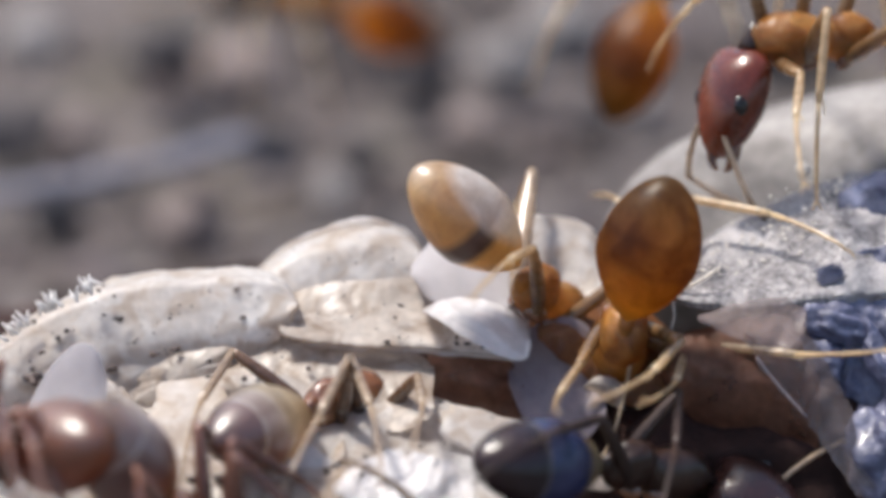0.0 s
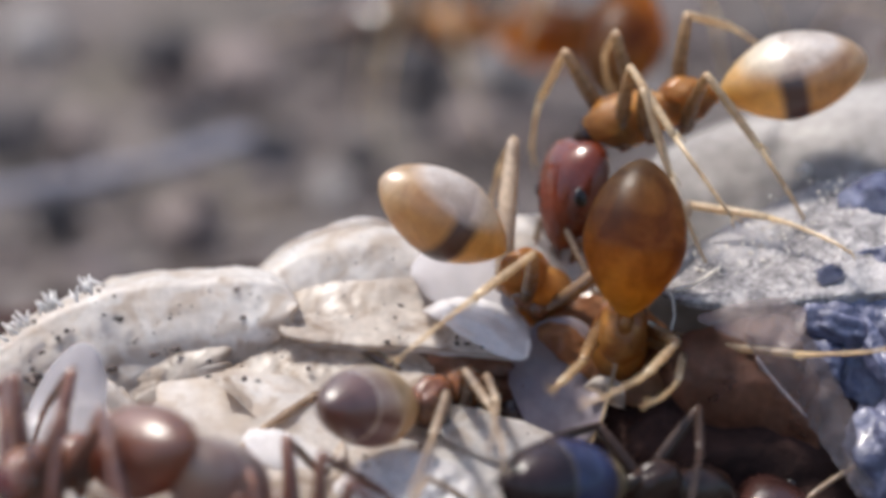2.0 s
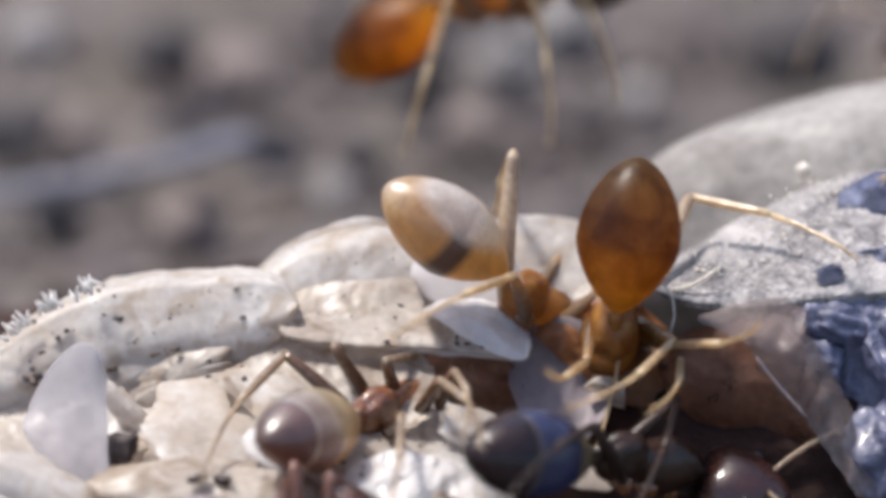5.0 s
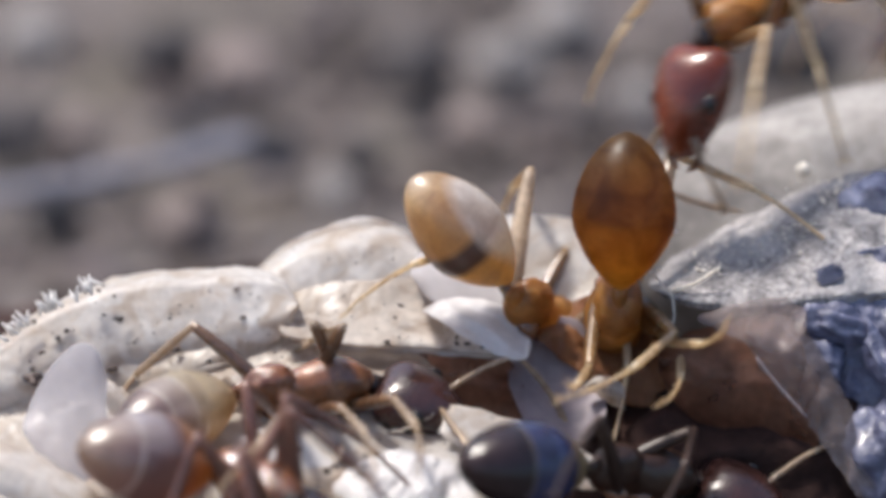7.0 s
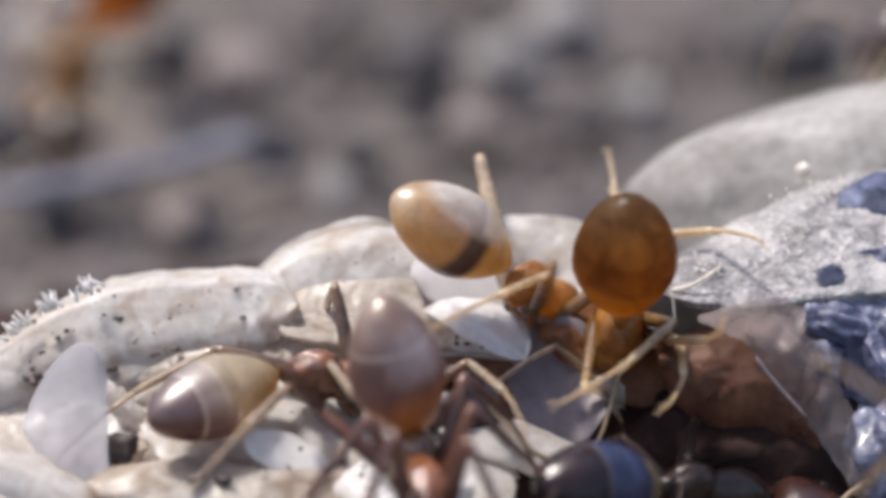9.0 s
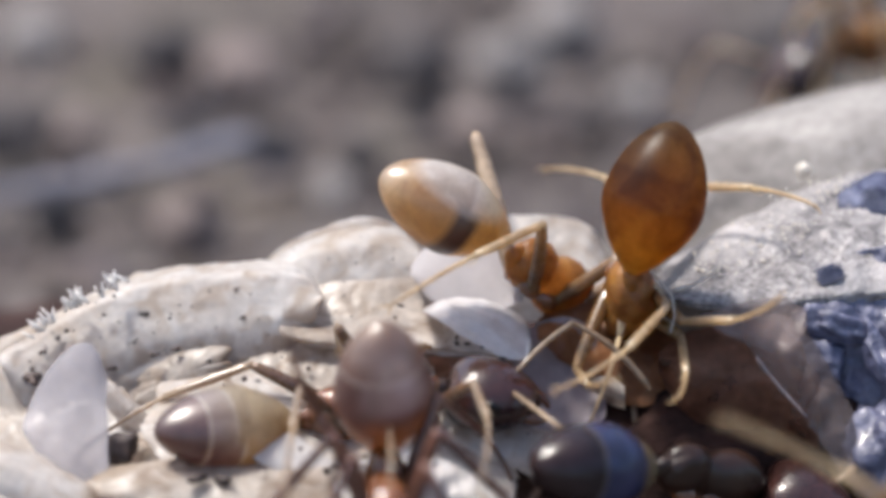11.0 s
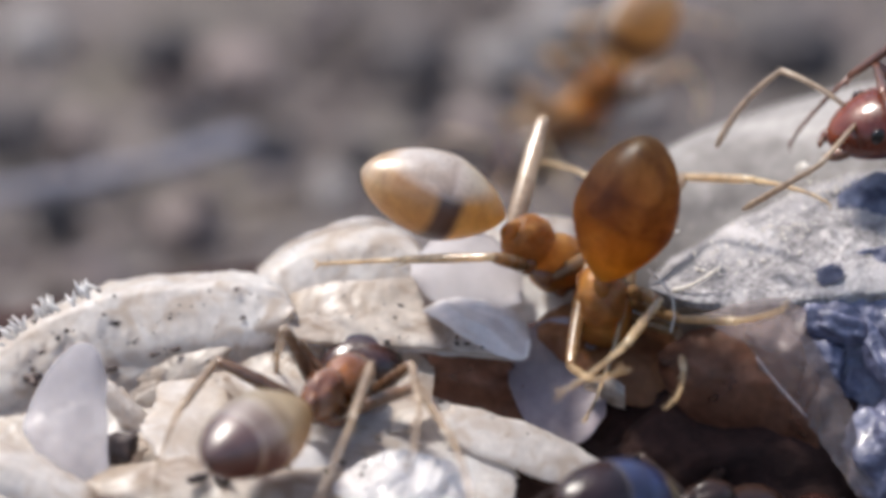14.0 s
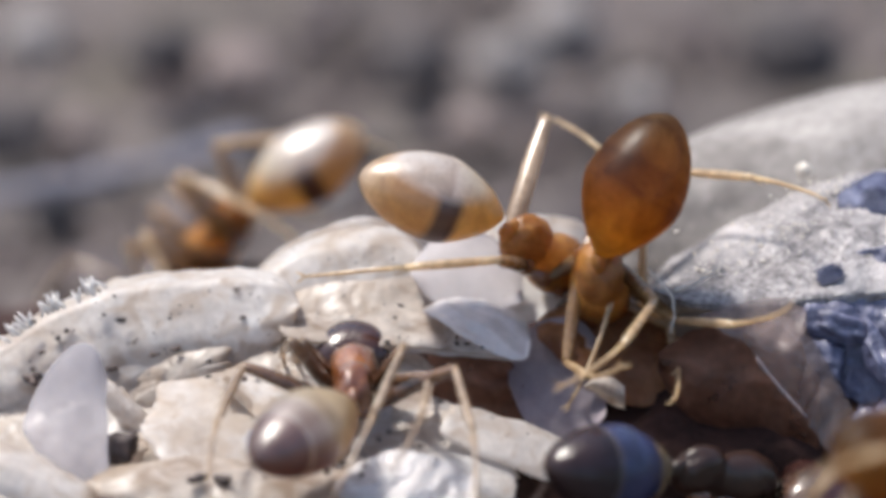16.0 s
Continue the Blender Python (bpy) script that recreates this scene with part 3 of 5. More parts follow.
flake("lip", 75, 868, -1.7, -40, 0, -30, 2.2, 0.7, M_HUSK, "white curled lower lip", parent=husk, dome=0.2, seed=14, rough=0.06)

for x, y, d, rx, rz, w, h, mt, seed, words in ((320, 630, 0.28, -22, 14, 1.9, 0.75, M_HUSK, 101, "white ragged skin"), (330, 665, 0.12, -14, 24, 1.2, 0.62, M_HUSK_TAN, 102, "pinkish ragged skin"), (235, 735, -0.12, -20, -50, 0.95, 0.30, M_HUSK, 103, "white curled skin"),
                                               (300, 790, -0.40, -30, 20, 1.1, 0.7, M_HUSK_TAN, 104, "tan ragged skin"), (400, 745, -0.15, -24, -35, 1.0, 0.6, M_HUSK, 105, "white ragged skin"), (205, 820, -0.62, -30, 40, 0.7, 0.5, M_HUSK_TAN, 106, "tan curled skin round a pit")):
    flake("fold", x, y, d, rx, 0, rz, w, h, mt, words, parent=husk, dome=0.10, curl=-0.08, seed=seed, rough=0.08, edge=0.18, thick=0.03, crease=0.04)
thing("pit", lump((0.20, 0.17, 0.10), 91, 0.2, 1, 0.05, 3), M_GRAIN, at(212, 795, -0.78, 0, 0, 30), "brown pit in the husk", parent=husk)
torn("fold", (560, 680, -0.2), ((395, 640), (460, 604), (540, 592), (620, 600), (700, 615), (770, 645)), ((395, 690), (460, 745), (540, 775), (620, 780), (700, 770), (770, 730)), ((0, 0.42), (0.25, 0.05), (0.6, -0.32), (1, -0.8)), M_HUSK_TAN, "cream ragged skin", parent=husk, seed=111, wrinkle=0.10, crease=0.05, nx=90, ny=60, ragged=8)
flake("floor", 420, 865, -1.7, -55, 0, -3, 3.0, 1.0, M_HUSK_TAN, "white speckled husk floor", parent=husk, dome=0.1, seed=17, rough=0.06, crease=0.03)

def rolled(owner, origin, edge, d, r, material, label, n=40):
    """A thin rolled rim along an edge of a skin, as its part."""
    o, x0, x1 = view(*origin), edge[0][0], edge[-1][0]
    line = []
    for k in range(n):
        x = x0 + (x1 - x0) * k / (n - 1)
        p = view(x, curve(edge, x) + 2.5 * noise.noise(Vector((x * 0.03, 1.3, d))), d + 0.04 * noise.noise(Vector((x * 0.02, 4.1, d)))) - o
        line.append((p.x, p.y, -p.z))
    radii = [r * (0.35 + 0.65 * math.sin(math.pi * (k + 0.5) / n)) * (1 + 0.5 * noise.noise(Vector((k * 0.35, d, 2.2)))) for k in range(n)]
    return part("rolled_edge", tube(bmesh.new(), line, radii, 8), material, owner, label)


# flakes in the middle
FAR_EDGE = ((455, 478), (500, 440), (560, 412), (640, 390), (700, 400), (735, 425), (752, 452))
back = torn("back_flake", (600, 450, 0.9), FAR_EDGE, ((455, 500), (500, 530), (560, 545), (640, 545), (700, 535), (752, 490)), ((0, 1.35), (0.3, 1.05), (1, 0.85)),
     M_HUSK, "white papery flake with small dark stains", seed=23, wrinkle=0.05, crease=0.03, roll=0.15)
rolled(back, (600, 450, 0.9), FAR_EDGE, 1.40, 0.030, M_HUSK, "thick white rolled rim")
back = torn("back_flake", (900, 470, 1.0), ((745, 462), (800, 418), (880, 392), (960, 385), (1040, 400), (1075, 450)), ((745, 500), (800, 530), (880, 560), (960, 570), (1075, 520)), ((0, 1.5), (1, 0.9)), M_HUSK, "small white papery flake between the ants", seed=24, wrinkle=0.05, crease=0.03)
rolled(back, (900, 470, 1.0), ((745, 462), (800, 418), (880, 392), (960, 385), (1040, 400), (1075, 450)), 1.50, 0.026, M_HUSK, "thin white rolled rim")
middle = torn("middle_flake", (690, 560, 0.4), ((496, 540), (512, 524), (545, 509), (600, 498), (680, 494), (740, 498), (790, 512), (860, 530), (915, 552), (936, 585)), ((496, 588), (512, 600), (545, 610), (620, 618), (740, 622), (860, 632), (915, 636), (936, 625)), ((0, 0.66), (0.4, 0.40), (0.75, 0.10), (0.92, -0.06), (1, 0.0)),
              M_HUSK_TAN, "tan speckled flake like dry skin", seed=25, wrinkle=0.06, crease=0.03, nx=150, ny=60, ragged=4)
rolled(middle, (690, 560, 0.4), ((545, 610), (620, 618), (740, 622), (860, 632), (915, 636), (934, 626)), 0.0, 0.022, M_HUSK, "bright rolled lower rim")
torn("tip", (850, 575, -0.1), ((748, 548), (790, 528), (850, 530), (905, 546), (932, 572), (939, 590)), ((748, 550), (790, 575), (850, 615), (905, 634), (932, 632), (939, 615)), ((0, 0.42), (0.4, 0.12), (1, -0.2)), M_FILM, "clear glossy white tip of folded skin", parent=middle, seed=26, wrinkle=0.04, crease=0.06, pleat=(128, 0.21, 0.09), ragged=3, nx=140, ny=60)
veil = torn("grey_membrane", (850, 490, 0.5), ((728, 470), (765, 428), (815, 410), (875, 425), (925, 485)), ((728, 490), (765, 532), (815, 548), (875, 552), (925, 535)), ((0, 0.95), (1, 0.35)), M_VEIL, "smooth pale grey translucent membrane", seed=27, wrinkle=0.015, crease=0.01, ragged=3, nx=60, ny=40)
rolled(veil, (850, 490, 0.5), ((730, 470), (765, 428), (815, 410), (875, 425), (923, 483)), 0.95, 0.016, M_VEIL, "thin pale rim")
veil = torn("pink_membrane", (1000, 660, 0.2), ((900, 630), (930, 588), (980, 562), (1035, 572), (1072, 625)), ((900, 680), (930, 745), (980, 785), (1035, 780), (1072, 735)), ((0, 0.45), (0.5, 0.3), (1, -0.1)), M_PINK, "greyish lavender sheer membrane hanging in a fold", seed=28, ragged=1, wrinkle=0.10, crease=0.06, nx=70, ny=60, pleat=(20, 0.5, 0.05))
rolled(veil, (1000, 660, 0.2), ((901, 680), (930, 745), (980, 785), (1035, 780), (1070, 737)), -0.1, 0.014, M_PINK, "pale rolled lower rim")
torn("brown_tissue", (1070, 590, 0.4), ((950, 570), (1000, 535), (1080, 530), (1150, 555), (1215, 600)), ((950, 600), (1000, 640), (1080, 705), (1150, 722), (1215, 690)), ((0, 0.75), (0.5, 0.35), (1, 0.25)), M_TISSUE, "orange-brown glassy shred of dried tissue", "insect remains", seed=29, wrinkle=0.12, crease=0.08, nx=70, ny=40, ragged=8, group="")
floor_skin = flake("floor_skin", 590, 800, -0.9, -52, 0, -8, 4.2, 2.3, M_HUSK, "pale speckled skin forming a floor under the ants", dome=0.12, seed=31, rough=0.08, edge=0.08, rings=60, segs=160, thick=0.08, crease=0.03)
torn("cream_shred", (1068, 685, 0.0), ((1034, 682), (1050, 668), (1080, 666), (1106, 684)), ((1034, 688), (1050, 694), (1080, 716), (1106, 724)), ((0, -0.05), (0.4, -0.12), (1, 0.1)), M_HUSK_TAN, "small curled cream shred by the gap", seed=31, wrinkle=0.03, crease=0.02, nx=30, ny=20, ragged=2)
# added dark lump that fills the gap with the flake's shadow
thing("brown_lump", lump((0.7, 0.42, 0.4), 92, 0.2, 1.2, 0.05, 4), M_BROWN, at(850, 690, 0.5, 0, 0, -10), "dark brown lump added as shade under the flakes", "insect remains")
flake("strip", 930, 795, -0.8, -36, 0, -20, 2.1, 0.6, M_HUSK, "flat white strip of speckled skin", parent=floor_skin, dome=0.04, seed=32, rough=0.04)
flake("strip", 520, 812, -1.45, -40, 0, -24, 1.15, 0.5, M_FILM, "flat bluish white strip of speckled skin", parent=floor_skin, dome=0.03, seed=34, rough=0.05)
torn("crumpled_film", (715, 850, -1.9), ((590, 850), (640, 815), (720, 798), (790, 812), (840, 850)), ((590, 870), (640, 905), (720, 930), (790, 920), (840, 880)), ((0, -1.5), (1, -2.2)), M_FILM, "crumpled clear film that glints in the sun", seed=33, wrinkle=0.10, crease=0.22, pleat=(60, 0.34, 0.09), ragged=6)

# head end: grey gritty shell, pale dome and dark pieces
thing("pale_dome", lump((2.9, 1.6, 1.7), 41, 0.04, 0.8, 0.01, 5), M_PALE, at(1474, 398, 3.2, 0, 0, 13), "pale smooth rounded shell with grey stains", parent=insect)
shell = torn("grey_shell", (1360, 440, 0.3), ((1150, 500), (1185, 462), (1250, 420), (1340, 376), (1440, 328), (1520, 304), (1620, 298)), ((1150, 512), (1185, 530), (1250, 548), (1340, 560), (1440, 548), (1520, 540), (1620, 530)), ((0, 1.25), (0.2, 0.75), (0.6, 0.15), (0.9, -0.22), (1, -0.15)),
             M_GREY, "grey gritty shell dusted with white grains", parent=insect, seed=42, wrinkle=0.08, crease=0.07, thick=0.10, nx=160, ny=90, roll=0.2, ragged=4)


def eye_patch(x, y, d, rx, ry, rz, n, m):
    """A cap of small facets in rows, bulging."""
    items = [((0, 0, -0.06), (n * 0.021, m * 0.0185, 0.05), 0, 3, 0.05)]
    for i in range(n):
        for j in range(m):
            u, v = i + 0.5 * (j % 2) - n / 2, j - m / 2
            if (2 * u / n) ** 2 + (2 * v / m) ** 2 < 1 + 0.3 * noise.noise(Vector((u, v, 1))):
                items.append(((u * 0.042, v * 0.037, -0.0018 * (u * u + v * v)), (0.021, 0.021, 0.018), 0, 1, 0))
    bm = heap("compound_eye", items, M_EYE_LENS)
    return thing("compound_eye", bm, M_EYE_LENS, at(x, y, d, rx, ry, rz), "black faceted compound eye fragment with a blue sheen", parent=insect)


eye_patch(1548, 350, 0.62, -25, 0, 20, 24, 20)
eye_patch(1468, 484, -0.12, -25, 0, 20, 8, 7)
torn("dark_plate", (1500, 600, 0), ((1392, 560), (1425, 510), (1480, 462), (1540, 440), (1625, 425)), ((1392, 590), (1425, 650), (1480, 740), (1540, 850), (1625, 905)), ((0, 0.1), (0.35, -0.15), (1, 0.1)), M_BLUE, "blue-black rough torn plate", parent=insect, seed=50, wrinkle=0.16, crease=0.13, nx=100, ny=90)
for k, (x, y, d, r, rz) in enumerate(((1478, 572, -0.12, (0.46, 0.22, 0.2), -14), (1560, 640, -0.25, (0.16, 0.50, 0.2), 22), (1450, 630, -0.15, (0.24, 0.30, 0.15), 30), (1570, 800, -0.3, (0.45, 0.6, 0.4), 0))):
    thing("dark_plate", lump(r, 50 + k, 0.2, 1.3, 0.05, 4), M_BLUE, at(x, y, d, -15, 0, rz), "blue-black glossy broken plate", parent=insect)
torn("brown_membrane", (1310, 720, -0.1), ((1165, 625), (1220, 590), (1300, 565), (1370, 570), (1450, 640)), ((1165, 660), (1220, 770), (1290, 815), (1370, 850), (1450, 900)), ((0, -0.1), (0.3, -0.42), (0.7, -0.25), (1, 0.2)), M_BROWN, "brown sheer folded membrane", parent=insect, seed=61, wrinkle=0.10, crease=0.05, pleat=(35, 0.55, 0.04), nx=100, ny=100)
torn("grey_strip", (1430, 720, -0.6), ((1318, 578), (1360, 552), (1410, 562), (1450, 622), (1500, 705), (1560, 820)), ((1318, 604), (1360, 668), (1410, 730), (1450, 776), (1500, 850), (1560, 930)), ((0, -0.3), (0.4, -0.62), (1, -0.5)), M_SMOKE, "smoky sheer strip of membrane with a pale edge", parent=insect, seed=62, wrinkle=0.08, crease=0.05, nx=90, ny=60, ragged=6, pleat=(40, 0.3, 0.05))
fibre_edge = bend(view(1338, 632, -0.72) - view(1380, 690, -0.75), view(1365, 670, -0.76) - view(1380, 690, -0.75), view(1428, 738, -0.85) - view(1380, 690, -0.75), 14)
thing("pale_edge", tube(bmesh.new(), [(p.x, p.y, -p.z) for p in fibre_edge], [0.012] * 14, 6), M_PINK, at(1380, 690, -0.75), "pale rolled edge of the membrane", parent=insect)
torn("shelf_skin", (1340, 570, -0.35), ((1235, 556), (1270, 545), (1330, 535), (1390, 530), (1425, 545)), ((1235, 570), (1270, 580), (1330, 610), (1390, 625), (1425, 590)), ((0, -0.22), (1, -0.5)), M_SMOKE, "pale grey skin bridging the gap", parent=insect, seed=63, wrinkle=0.05, crease=0.04, nx=70, ny=40)
# lump inside the broken head, coloured dark as shade
thing("hollow", lump((2.6, 1.3, 0.9), 64, 0.15, 1.2, 0.05, 5), M_HOLLOW_SHADE, at(1330, 880, 0.5, 0, 0, 6), "brown inside with its shade put into the colour", parent=insect)


def fibre(name, x, y, d, pts, r, label, material=M_FIBRE):
    v0 = view(x, y, d)
    line = [world_of(view(px, py, d + pd)) - world_of(v0) for px, py, pd in pts]
    line = [BASIS.transposed() @ p for p in line]
    n = len(line)
    smooth = []
    for k in range(n - 1):
        smooth += [line[k].lerp(line[k + 1], s / 4) for s in range(4)]
    smooth.append(line[-1])
    bm = tube(bmesh.new(), smooth, [r * (1 - 0.5 * k / len(smooth)) for k in range(len(smooth))], 7)
    return thing(name, bm, material, at(x, y, d), label, "fibre", group="loose fibres")


fibre("fibre", 1190, 515, -0.2, ((1190, 515, 0), (1225, 505, 0), (1250, 490, 0.05), (1275, 472, 0.05)), 0.03, "short whitish forked fibre on the grey shell")
fibre("fibre", 1160, 480, -0.35, ((1148, 478, 0), (1170, 500, -0.1), (1190, 525, -0.1), (1194, 560, -0.1), (1186, 590, -0.1)), 0.016, "whitish curled fibre on the grey shell")
thing("white_grain", lump((0.09, 0.09, 0.08), 71, 0.1, 1, 0.02, 3), M_FIBRE, at(1422, 302, 1.5), "single round white grain on the shell", "grain")


def grains(name, spots, material, label):
    """Loose specks scattered on a patch: centre, spread, count."""
    rnd = random.Random(11)
    items = []
    for x, y, d, sx, sy, n, r in spots:
        for k in range(n):
            p = world_of(view(x + rnd.gauss(0, sx), y + rnd.gauss(0, sy), d + rnd.uniform(-0.1, 0.1)))
            q = r * rnd.choice((0.3, 0.4, 0.5, 0.6, 0.8, 1.5))
            items.append((p, (q * rnd.uniform(1, 1.8), q, q * 0.8), rnd.uniform(0, 6), k, 0.3))
    tagged(part(name, heap(name, items, material), material), label, "grains", kind="stuff")


grains("grit", ((1400, 410, 0.5, 60, 32, 170, 0.015), (1490, 340, 0.9, 40, 16, 90, 0.015), (1250, 480, 0.22, 35, 18, 70, 0.016), (1340, 460, 0.3, 50, 26, 90, 0.014)), M_FIBRE, "white grit scattered on the grey shell")
grains("dirt_specks", ((730, 602, -0.02, 40, 5, 12, 0.02), (620, 560, 0.12, 70, 26, 11, 0.015), (280, 620, 0.05, 60, 20, 14, 0.028), (60, 650, 0.05, 8, 25, 9, 0.045), (390, 848, -1.9, 12, 4, 5, 0.05), (330, 520, 0.12, 90, 14, 7, 0.018), (600, 830, -1.75, 110, 18, 26, 0.018), (880, 790, -0.85, 70, 22, 26, 0.018), (480, 740, -0.6, 60, 20, 16, 0.018), (200, 560, 0.08, 70, 14, 14, 0.016), (640, 440, 0.85, 50, 16, 12, 0.02), (350, 560, 0.16, 90, 22, 22, 0.02), (440, 640, -0.25, 70, 24, 14, 0.022), (690, 545, 0.22, 80, 18, 7, 0.018), (840, 608, -0.1, 50, 10, 10, 0.018), (130, 590, 0.14, 50, 18, 12, 0.022), (690, 800, -1.2, 90, 30, 24, 0.018)), M_GRAIN, "black dirt specks on the pale husk")


# ---- ants ----
FEMUR, TIBIA, SHANK = 1.12, 1.02, 2.15
LONG = 1.55          # hind thighs of the two raised ants


def gaster_radius(x):
    return 0.58 * (max(0, 1 - ((0.8 - x) / 0.78) ** 1.45) ** 0.68 if x < 0.8 else max(0.0, 1 - ((x - 0.8) / 0.95) ** 1.95) ** 0.60)


def ant_meshes():
    made = {}
    cuts = (0.03, 0.72, 1.10, 1.42, 1.745)
    for tone in M_GASTER:
        for s in range(4):
            a, b = cuts[s], cuts[s + 1] + (0.004 if s < 3 else 0)
            prof = [(a, max(0.03, gaster_radius(a) * 0.997))] if s else [(a, 0.06)]
            for k in range(1, 13):
                x = a + (b - a) * k / 12
                prof.append((x, max(0.012, gaster_radius(x) * (1.0 + (0.004 * (k / 12) ** 6 if s < 3 else 0)) - 0.0006 * s)))
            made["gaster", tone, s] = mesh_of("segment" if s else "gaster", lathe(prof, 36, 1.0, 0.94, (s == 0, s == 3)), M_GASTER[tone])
    bm = bmesh.new()
    bmesh.ops.create_uvsphere(bm, u_segments=36, v_segments=24, radius=1)
    for v in bm.verts:
        x, y, z = v.co
        wide = 0.46 * (1 - 0.26 * x + 0.05 * x * x)
        notch = 0.09 * math.exp(-(y / 0.45) ** 2) * max(0, -x)
        v.co = ((x + 1) * 0.56 + notch, y * wide, z * 0.35 * (1 - 0.12 * x) + 0.02)
    made["head", "dark"] = mesh_of("head", bm.copy(), M_HEAD_DARK)
    made["head", "red"] = mesh_of("head", bm, M_HEAD)
    bm = bmesh.new()
    lump((0.10, 0.06, 0.12), 1, 0, 1, 0, 3, bm)
    made["eye"] = mesh_of("eye", bm, M_ANT_EYE)
    made["mandible"] = mesh_of("mandible", tube(bmesh.new(), bend((0, 0, 0), (0.22, 0.08, -0.02), (0.28, -0.1, -0.05), 7), [0.085, 0.085, 0.075, 0.065, 0.05, 0.035, 0.015], 8), M_THORAX)
    pts = bend((0, 0, 0), (0.25, 0.42, 0.20), (0.55, 0.72, 0.25), 6) + bend((0.60, 0.73, 0.22), (1.1, 0.7, 0.05), (1.5, 0.45, -0.30), 10)
    made["antenna"] = mesh_of("antenna", tube(bmesh.new(), pts, [0.03] * 5 + [0.036] + [0.03 + 0.012 * k / 9 for k in range(9)] + [0.02], 7), M_LEG)
    prof = [(-0.02, 0.07), (0.03, 0.16), (0.12, 0.22), (0.28, 0.26), (0.42, 0.25), (0.50, 0.22), (0.56, 0.215), (0.66, 0.25), (0.82, 0.31), (1.0, 0.33), (1.15, 0.30), (1.28, 0.22), (1.38, 0.14), (1.45, 0.10)]
    for tone, mt in (("tan", M_THORAX), ("amber", M_THORAX_AMBER), ("dark", M_THORAX_SHADED)):
        made["pronotum", tone] = mesh_of("pronotum", lump((0.38, 0.265, 0.25), 5, 0.07, 1.0, 0.02, 4), mt)
        made["propodeum", tone] = mesh_of("propodeum", lump((0.30, 0.215, 0.23), 6, 0.08, 1.0, 0.02, 4), mt)
    made["coxa"] = mesh_of("coxa", lump((0.15, 0.085, 0.11), 2, 0.08, 1, 0.0, 2), M_THORAX)
    made["neck"] = mesh_of("neck", lathe([(-0.16, 0.09), (-0.08, 0.10), (0.0, 0.12), (0.10, 0.13)], 12), M_THORAX_SHADED)
    node = [(-0.13, 0.05), (-0.05, 0.08), (0.0, 0.10), (0.05, 0.08), (0.10, 0.05)]
    for tone, mt in (("tan", M_THORAX), ("amber", M_THORAX_AMBER), ("dark", M_THORAX_SHADED)):
        made["thorax", tone] = mesh_of("thorax", lathe(prof, 24, 0.86, 1.08), mt)
        made["petiole", tone] = mesh_of("petiole", lathe(node, 14, 0.9, 1.6), mt)
    for tone, mt in (("tan", M_LEG), ("amber", M_LEG_GOLD), ("red", M_LEG_RED), ("dark", M_LEG_SHADED)):
        for k in (1.0, LONG):
            made["femur", tone, k] = mesh_of("leg", tube(bmesh.new(), [(x * k, 0, z) for x, z in ((0, 0), (0.06, 0.01), (0.3, 0.03), (0.6, 0.03), (0.9, 0.015), (1.06, 0), (FEMUR, 0))], [r * (1.0 if k == 1 else 1.3) for r in (0.042, 0.062, 0.088, 0.082, 0.070, 0.058, 0.050)], 10), {"tan": M_FEMUR, "amber": M_FEMUR_GOLD if k == 1 else M_LEG}.get(tone, mt))
        bm = tube(bmesh.new(), [(-0.02, 0, 0), (0.1, 0, 0), (0.45, 0, 0), (0.85, 0, 0), (TIBIA, 0, 0)], [0.042, 0.045, 0.052, 0.047, 0.036], 9)
        tube(bm, [(TIBIA - 0.02, 0, 0), (1.35, 0, -0.05), (1.70, 0, -0.13), (1.95, 0, -0.20), (2.13, 0, -0.28)], [0.030, 0.026, 0.024, 0.021, 0.017], 7)
        tube(bm, [(TIBIA - 0.05, 0.03, 0), (TIBIA + 0.05, 0.06, -0.02), (TIBIA + 0.14, 0.07, -0.05)], [0.012, 0.01, 0.004], 5)
        tube(bm, bend((2.11, 0, -0.27), (2.18, 0.05, -0.28), (2.21, 0.06, -0.34), 4), [0.016, 0.014, 0.01, 0.004], 5)
        tube(bm, bend((2.11, 0, -0.27), (2.18, -0.05, -0.28), (2.21, -0.06, -0.34), 4), [0.016, 0.014, 0.01, 0.004], 5)
        made["tibia", tone] = mesh_of("tibia", bm, mt)
    return made


MESH = ant_meshes()
HIPS = [Vector((x, s * 0.17, -0.2)) for x in (1.12, 0.78, 0.36) for s in (1, -1)]   # front, middle, hind; odd ones on the ant's right
FEET = [Vector((x, s * y, -0.85)) for x, y in ((2.3, 1.2), (0.9, 1.9), (-0.9, 1.6)) for s in (1, -1)]


def frame_of(origin, forward, up):
    x = forward.normalized()
    y = up.cross(x)
    y = y.normalized() if y.length > 1e-4 else Vector((0, 1, 0))
    z = x.cross(y)
    m = Matrix((x, y, z)).transposed().to_4x4()
    m.translation = origin
    return m


def reach(p, x, y, length, side):
    """From p (across, up, away) the point at that length which shows at grid place (x, y), in front (side < 0) or behind."""
    q = view(x, y, p.z)
    du, dv = q.x - p.x, q.y - p.y
    r = math.hypot(du, dv)
    w = Vector((du, dv, math.copysign(math.sqrt(max(0.0, length * length - r * r)), side)))
    return p + w.normalized() * length


def metres(m):
    m = m.copy()
    m.translation = m.translation * MM
    return m


